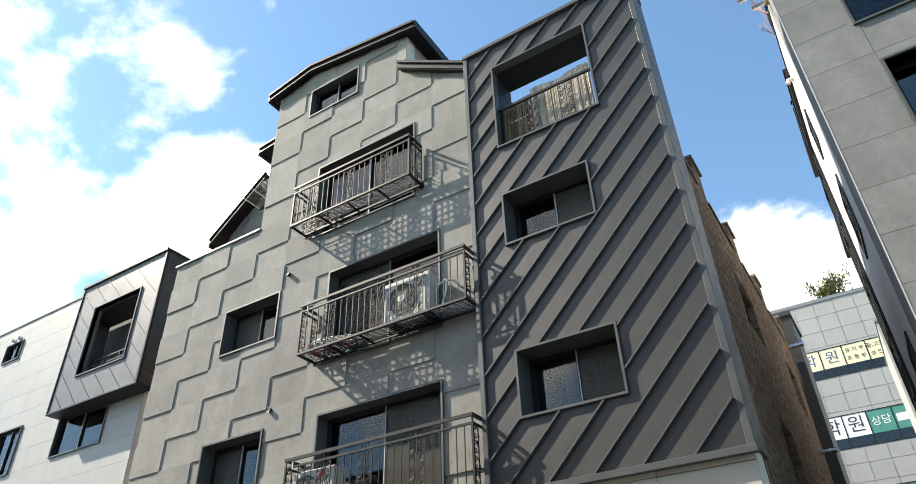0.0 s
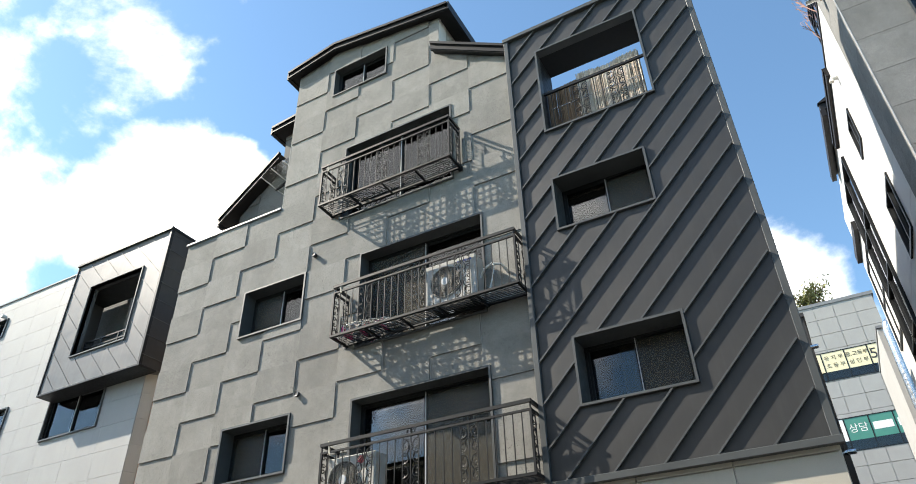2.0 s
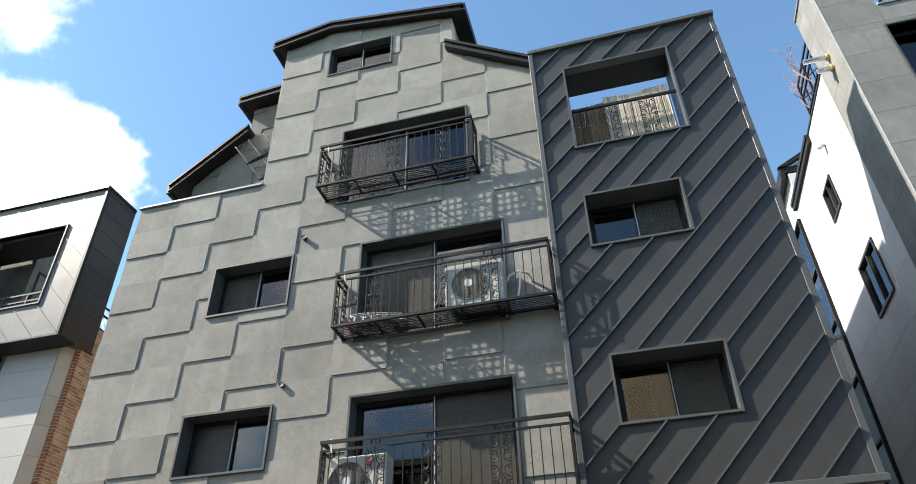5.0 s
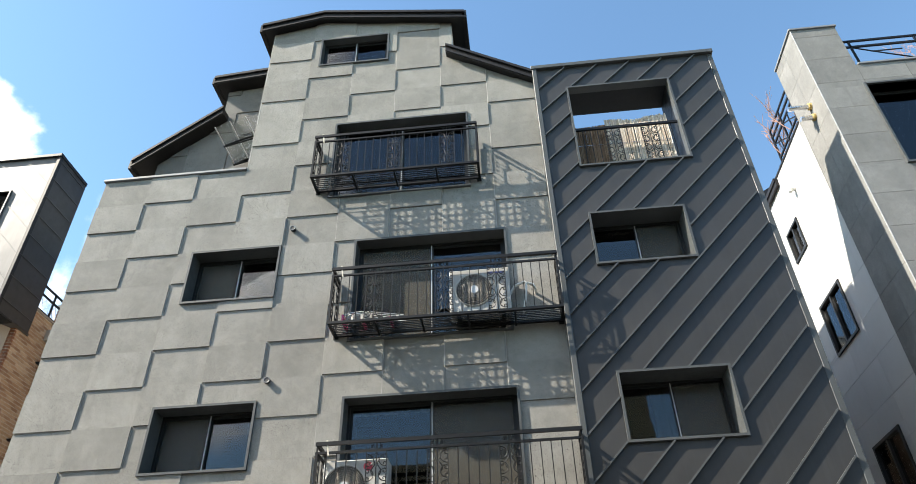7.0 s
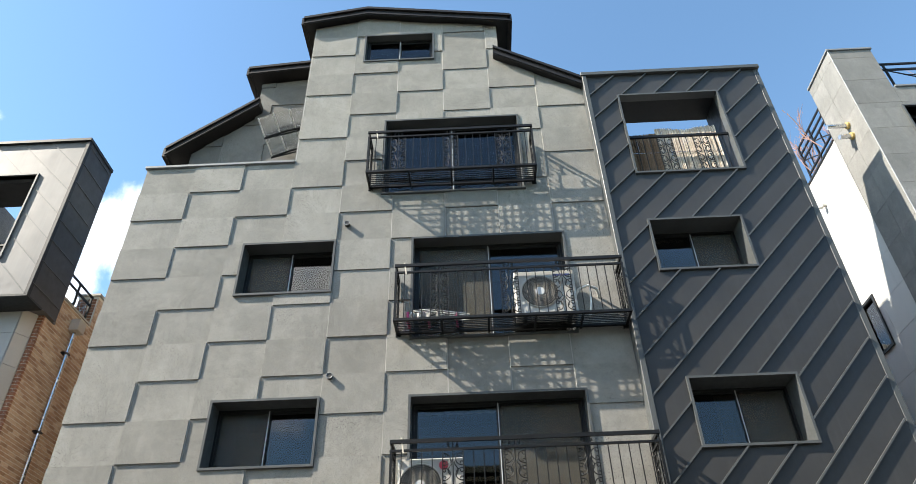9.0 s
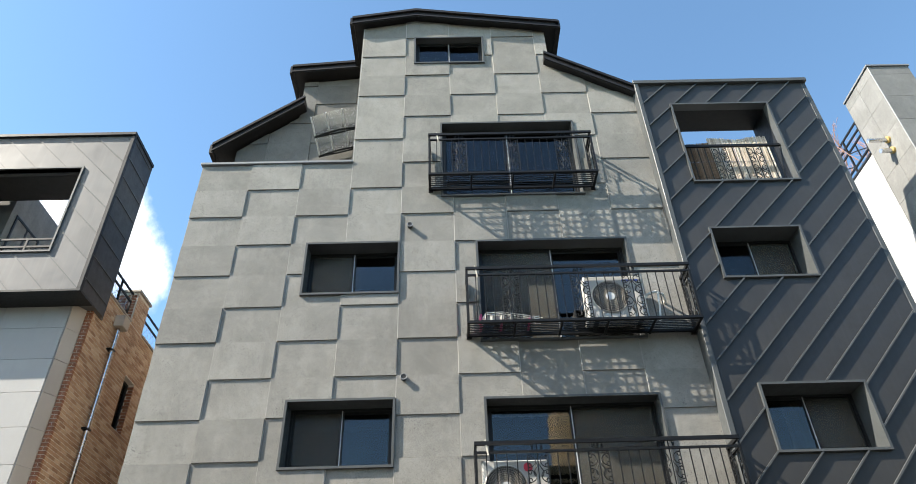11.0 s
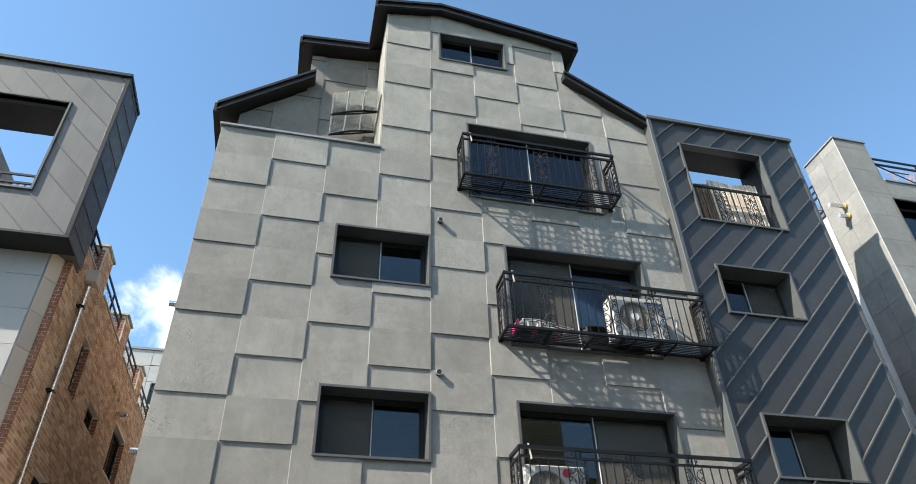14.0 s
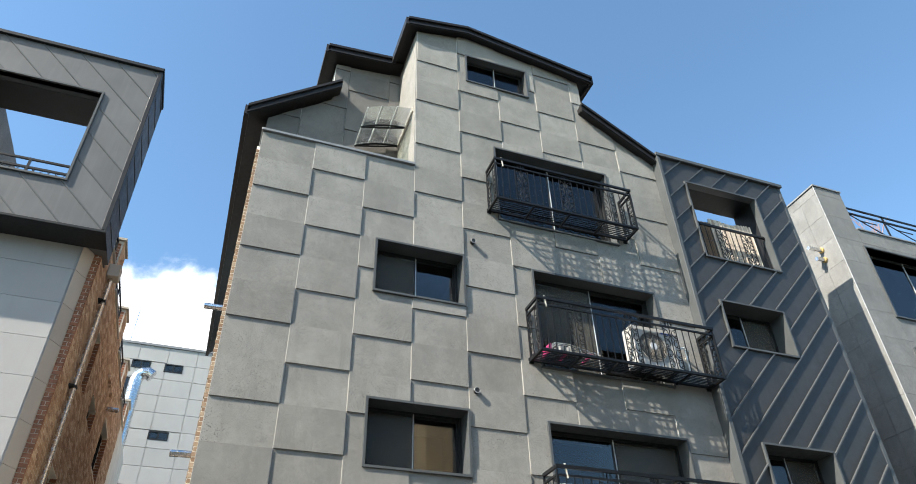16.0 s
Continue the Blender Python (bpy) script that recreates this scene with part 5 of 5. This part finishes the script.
tagged(mesh_object("trim_main_flank_cap", boxes(*([(XF - 0.28, XF + 0.03, p, q, ZF + 0.001, ZF + 0.035) for p, q in ((9.0, 9.87), (10.53, 12.27), (12.93, 14.67), (15.33, 17.07))] + [(XF - 0.43, XF + 0.04, a - 0.03, b + 0.03, 9.3605, 9.41) for a, b in RP])), MORTAR_SHADED), "dark-toned coping of the brick flank and its piers", "trim", kind="structure")
for p, q in ((10.53, 12.27), (12.93, 14.67), (15.33, 17.07)):
    rail = thing("wall_railing", (XF - 0.1, (p + q) / 2, ZF), "black iron railing between dark-toned brick piers", "railing", "flank railings")
    for z in (8.87, 9.14, 9.32):
        under(rail, part("rail", bar((XF - 0.1, p, z), (XF - 0.1, q, z), 0.03, 0.04), IRON, None))
    for y in (p + 0.05, (p + q) / 2, q - 0.05):
        under(rail, part("post", bar((XF - 0.1, y, ZF + 0.03), (XF - 0.1, y, 9.33), 0.035), IRON, None))
tagged(mesh_object("wall_rear_bay", boxes((-1.75, -1.02, 18.0, 19.6, 0.0, 9.75), (-1.80, -0.98, 17.95, 19.6, 9.7505, 9.86)), ZINC), "dark metal clad rear bay", "wall", kind="structure")
for z, y in ((8.75, 17.6), (5.95, 16.8)):
    v = thing("flue_pipe", (XF, y, z), "short grey flue pipe out of the brick flank", "vent", "flank flues")
    bm = bmesh.new()
    tube(bm, [(XF - 0.02, y, z), (XF + 0.36, y, z)], 0.055, 12)
    under(v, part("pipe", bm, STEEL, None))

# brick leaf on the left side of the main house, its ends showing beside the stone
part("brick_backing", boxes((X0 - 0.052, X0 - 0.0005, 8.832, 19.9, 3.0, 10.59)), MORTAR, side_wall)
rest = bmesh.new()
z, k = 3.0, 0
while z < 10.5:
    y = 8.824
    while y < 19.6:
        step = 0.095 if k % 2 and y < 8.85 else 0.19
        if k % 2 == 0 and y < 8.85:
            add_box(rest, X0 - 0.060, X0 - 0.003, y, y + step, z, z + BH_)
        elif y < 8.85:
            add_box(rest, X0 - 0.048, X0 - 0.003, y + 0.002, y + step, z, z + BH_)
        else:
            add_box(rest, X0 - 0.060, X0 - 0.048, y, y + step, z, z + BH_)
        y += step + 0.012
    z += BH_ + BJ
    k += 1
# same dimmed brick here, shade of this side painted in
tagged(part("bricks", rest, BRICK_SHADED, side_wall), kind="stuff")

# ---- distance ----
YA = 42.0
acad = tagged(new("academy_building"), "pale grey panelled building with yellow and green sign bands", "building")
part("body", boxes((-16.0, 3.25, YA + 0.06, YA + 14.0, 0.0, 20.95)), WHITE_JOINT, acad)
part("roof_rim", boxes((-16.05, 3.35, YA - 0.05, YA + 14.0, 20.9505, 21.15)), CAP, acad)
FLOORS = [(12.45, 14.15), (16.4, 18.0), (8.6, 10.3)]
BAND = (-5.16, 2.87)
EDGES = (2.87, 2.02, 0.84, -0.37, -1.56, -2.75, -3.95, -5.15)
zs = [21.0 - 0.94 * i for i in range(23)]
for i in range(18):
    x0 = -16.0 + i * 1.07
    for z1, z0 in zip(zs, zs[1:]):
        for r in cut_rects((x0 + 0.012, x0 + 1.058, max(z0, 0) + 0.012, z1 - 0.012), [(BAND[0], BAND[1], a, b) for a, b in FLOORS]):
            if r[3] - r[2] > 0.05 and r[1] - r[0] > 0.05 and z0 > 4:
                part("wall_panel", boxes((r[0], r[1], YA, YA + 0.0595, r[2], r[3])), PALE, acad)
SIGN_CREAM = plain("cream_sign_film", (0.78, 0.70, 0.46), 0.5, 0, 0.03)
SIGN_GREEN = plain("green_sign_film", (0.06, 0.24, 0.19), 0.5, 0, 0.05)
SIGN_WHITE = plain("white_sign_film", (0.80, 0.80, 0.78), 0.5, 0, 0.03)
INK = plain("dark_ink", (0.03, 0.03, 0.035), 0.6)
NAVY = plain("navy_ink", (0.05, 0.08, 0.22), 0.6)
BROWN = plain("brown_ink", (0.09, 0.06, 0.03), 0.6)


def writing(text, x, z, size, material, parent, y):
    """Flat lettering centred at (x, z)."""
    cu = bpy.data.curves.new("writing", "FONT")
    cu.body, cu.size, cu.align_x, cu.align_y, cu.extrude = text, size, "CENTER", "CENTER", 0.004
    tmp = bpy.data.objects.new("writing_tmp", cu)
    me = bpy.data.meshes.new_from_object(tmp)
    bpy.data.objects.remove(tmp)
    me.materials.clear()
    me.materials.append(material)
    ob = new("lettering", me)
    ob.matrix_world = pose(x, y, z, 90, 0, 0)
    ob.parent = parent
    return ob


for n_, (a, b) in enumerate(FLOORS):
    strip = a + (b - a) * 0.30
    part("window_band", boxes((BAND[0], BAND[1], YA + 0.02, YA + 0.0555, a, strip)), GLASS, acad, "dark ribbon window")
    for x in EDGES:
        part("mullion", boxes((x - 0.03, x + 0.03, YA - 0.01, YA + 0.0195, a, b)), FRAME, acad)
    part("band_frame", boxes((BAND[0], BAND[1] + 0.03, YA - 0.015, YA + 0.02, b, b + 0.05), (BAND[0], BAND[1] + 0.03, YA - 0.015, YA + 0.02, a - 0.05, a)), FRAME, acad)
    for k in range(7):
        x1, x0 = EDGES[k], EDGES[k + 1]
        mat = SIGN_CREAM if n_ == 1 else (SIGN_GREEN if k < 3 or n_ == 2 else SIGN_WHITE)
        part("sign_panel", boxes((x0 + 0.03, x1 - 0.03, YA + 0.0005, YA + 0.0195, strip, b)), mat, acad)
        cx, cz = (x0 + x1) / 2, (strip + b) / 2
        if n_ == 1 and k == 0:
            writing("5F", cx, cz, 0.85, INK, acad, YA - 0.004)
        if n_ == 1 and k == 1:
            writing("중,고등부", cx, cz + 0.22, 0.30, BROWN, acad, YA - 0.004)
            writing("성 인 부", cx, cz - 0.24, 0.30, BROWN, acad, YA - 0.004)
        if n_ == 1 and k == 2:
            writing("유 치 부", cx, cz + 0.22, 0.30, BROWN, acad, YA - 0.004)
            writing("초 등 부", cx, cz - 0.24, 0.30, BROWN, acad, YA - 0.004)
        if n_ == 1 and k in (3, 4):
            writing("원학"[k - 3], cx, cz, 0.80, NAVY, acad, YA - 0.004)
        if n_ == 0 and k in (3, 4):
            writing("원학"[k - 3], cx, cz, 0.95, INK, acad, YA - 0.004)
        if n_ == 0 and k == 2:
            writing("상담", cx, cz, 0.52, SIGN_WHITE, acad, YA - 0.004)
        if n_ == 0 and k < 2:
            part("print_bar", boxes((x0 + 0.12, x1 - 0.12, YA - 0.006, YA - 0.0005, cz - 0.2, cz + 0.2)), SIGN_WHITE, acad)

# shrub on the academy's roof


def shrub(place, size, seed, label):
    rnd = random.Random(seed)
    top = thing("roof_shrub", place, label, "shrub")
    bark, leaf_mat = plain("shrub_bark", (0.12, 0.08, 0.05), 0.9), plain("shrub_leaf", (0.20, 0.20, 0.07), 0.6, 0, 0.3, 2.0)
    bm, leaves = bmesh.new(), bmesh.new()
    for k in range(16):
        a, t = rnd.uniform(0, 6.28), rnd.uniform(0.25, 0.9)
        tip = Vector((math.cos(a) * size * t, math.sin(a) * size * t * 0.6, size * rnd.uniform(0.5, 1.1)))
        mid = tip * 0.5 + Vector((rnd.uniform(-0.1, 0.1), 0, 0.1)) * size
        tube(bm, [(0, 0, 0), mid, tip], 0.02 * size, 5)
        for q in range(60):
            c = mid.lerp(tip, rnd.uniform(0.2, 1.15)) + Vector((rnd.gauss(0, 0.13), rnd.gauss(0, 0.13), rnd.gauss(0, 0.13))) * size
            d = Vector((rnd.uniform(-1, 1), rnd.uniform(-1, 1), rnd.uniform(-0.3, 1))).normalized() * 0.09 * size
            w = d.orthogonal().normalized() * 0.035 * size
            vs = [leaves.verts.new(c + o) for o in (-d, w, d, -w)]
            leaves.faces.new(vs)
    part("branches", bm, bark, top)
    part("leaves", leaves, leaf_mat, top)
    return top


shrub((0.0, 44.0, 21.15), 1.7, 4, "small green shrub on the roof edge")


def bare_bush(place, h, seed, parent_label):
    """A leafless bush of thin reddish twigs."""
    rnd = random.Random(seed)
    top = thing("bare_bush", place, parent_label, "bush", "bare bushes")
    bm = bmesh.new()

    def grow(p, d, length, r, level):
        q = p + d * length
        mid = (p + q) / 2 + Vector((rnd.uniform(-1, 1), rnd.uniform(-1, 1), 0)) * length * 0.06
        tube(bm, [p, mid, q], r, 4)
        if level:
            for _ in range(4):
                s = p.lerp(q, rnd.uniform(0.3, 1.0))
                dd = (d + Vector((rnd.uniform(-0.7, 0.7), rnd.uniform(-0.7, 0.7), rnd.uniform(-0.1, 0.5)))).normalized()
                grow(s, dd, length * rnd.uniform(0.4, 0.65), r * 0.6, level - 1)
    for _ in range(4):
        grow(Vector((0, 0, 0)), Vector((rnd.uniform(-0.5, 0.5), rnd.uniform(-0.4, 0.4), 1)).normalized(), h * rnd.uniform(0.5, 0.8), 0.010, 2)
    tagged(part("twig_mass", bm, plain("dry_twig", (0.38, 0.22, 0.17), 0.9), top), kind="stuff")
    return top


bare_bush((XN + 0.15, 10.3, 12.0), 1.35, 1, "leafless reddish twigs in a roof planter")
bare_bush((XN + 0.15, 11.1, 12.0), 1.5, 2, "leafless reddish twigs in a roof planter")
bare_bush((2.3, 9.6, 12.38), 1.3, 3, "leafless reddish twigs behind the roof railing")
bare_bush((3.4, 9.6, 12.38), 1.4, 5, "leafless reddish twigs behind the roof railing")
tagged(mesh_object("roof_right_flat", boxes((XN + 0.3005, 9.0, YN + 0.3005, 14.0, 11.85, 12.0)), CAP), "flat roof of the house next door", "roof", kind="structure")

# small building behind the white house, with a duct on its face
annex = tagged(new("rear_annex"), "pale grey rear annex with a dark window strip", "building")
part("body", boxes((0.95, 5.0, 23.0, 27.0, 0.0, 11.05)), PALE, annex)
part("roof_rim", boxes((0.92, 5.0, 22.95, 27.0, 11.0505, 11.13)), CAP, annex)
part("window", leaf(1.35, 2.6, 6.8, 10.2, 22.96, 0.06, 0.05), FRAME, annex)
part("pane", boxes((1.41, 2.54, 22.98, 22.995, 6.86, 10.14)), GLASS, annex)
duct, add = tray("air_duct", "bright steel air duct with a bent top on the annex", "duct", (1.2, 22.75, 0.0))
bm = bmesh.new()
tube(bm, [(1.22, 22.72, 0.0), (1.22, 22.72, 10.85), (1.26, 22.72, 11.02), (1.38, 22.72, 11.12), (1.5, 22.72, 11.08)], 0.16, 16)
add("pipe", bm, STEEL)

# building behind the left gap
YG = 28.0
gap = tagged(new("rear_building"), "pale grey panelled building with small dark windows", "building")
part("body", boxes((-30.0, -6.0, YG + 0.06, YG + 10, 0.0, 16.05)), WHITE_JOINT, gap)
part("roof_rim", boxes((-30.0, -6.0, YG - 0.05, YG + 10, 16.0505, 16.15)), CAP, gap)
GW = [(-16.43, -15.70, 14.98, 15.36), (-15.16, -14.43, 14.95, 15.33), (-15.13, -14.38, 12.06, 12.42), (-17.2, -16.0, 9.5, 14.55)]
for i in range(14):
    for j in range(16):
        x0, z0 = -22.0 + i * 1.15, 16.05 - (j + 1) * 0.72
        for r in cut_rects((x0 + 0.008, x0 + 1.142, z0 + 0.008, z0 + 0.712), GW):
            if r[1] - r[0] > 0.03 and r[3] - r[2] > 0.03:
                part("wall_panel", boxes((r[0], r[1], YG, YG + 0.0595, r[2], r[3])), PALE, gap)
for a, b, c_, d in GW:
    w_ = part("window", leaf(a, b, c_, d, YG - 0.01, 0.05, 0.06), FRAME, gap)
    part("pane", boxes((a + 0.05, b - 0.05, YG + 0.03, YG + 0.05, c_ + 0.05, d - 0.05)), GLASS, w_)
    part("mullion", boxes(((a + b) / 2 - 0.03, (a + b) / 2 + 0.03, YG - 0.005, YG + 0.0295, c_ + 0.05, d - 0.05)), FRAME, w_)
duct, add = tray("air_duct", "bright spiral steel air duct with a bent top", "duct", (-15.7, 26.6, 0.0))
bm = bmesh.new()
tube(bm, [(-15.95, 26.6, 0.0), (-15.95, 26.6, 13.75), (-15.90, 26.6, 13.98), (-15.75, 26.6, 14.12), (-15.55, 26.6, 14.15), (-15.40, 26.6, 14.05)], 0.24, 20)
add("pipe", bm, STEEL)
for k in range(60):
    add("spiral_rib", ring((0, 0), 0.245, 0, 0.008, 18), STEEL).matrix_parent_inverse = Matrix.Translation(-Vector(duct.location)) @ pose(-15.95, 26.6, 7.0 + k * 0.11, 90, 0, 0)
mast, add = tray("roof_mast", "thin antenna mast on the roof edge", "antenna", (-16.8, 28.5, 16.15))
add("mast", bar((-16.8, 28.5, 16.15), (-16.75, 28.5, 18.1), 0.03), STEEL)

# ---- across the street, behind the camera ----
across = tagged(new("opposite_building"), "tan rendered building across the street", "building")
TAN = panelled("tan_render", (0.52, 0.40, 0.24), 0.05)
OW = [(-28 + 3.4 * i, -26.4 + 3.4 * i, 2.0 + 2.9 * j, 3.3 + 2.9 * j) for i in range(12) for j in range(3)]
part("body", boxes(*[(a, b, -14.0, -7.5, c_, d) for a, b, c_, d in cut_rects((-30.0, 14.0, 0.0, 10.5), OW)]), TAN, across)
for a, b, c_, d in OW:
    w_ = part("window", leaf(a, b, c_, d, -7.62, 0.06, 0.08), FRAME, across)
    part("pane", boxes((a + 0.06, b - 0.06, -7.60, -7.59, c_ + 0.06, d - 0.06)), GLASS, w_)
# taller block of the same building, its flank turned to the sun
part("tower", post_xy(bmesh.new(), [(-4.1, -9.2), (-2.3, -7.2), (-0.6, -7.2), (-0.6, -12.0), (-4.1, -12.0)], 10.5005, 14.2), TAN, across)
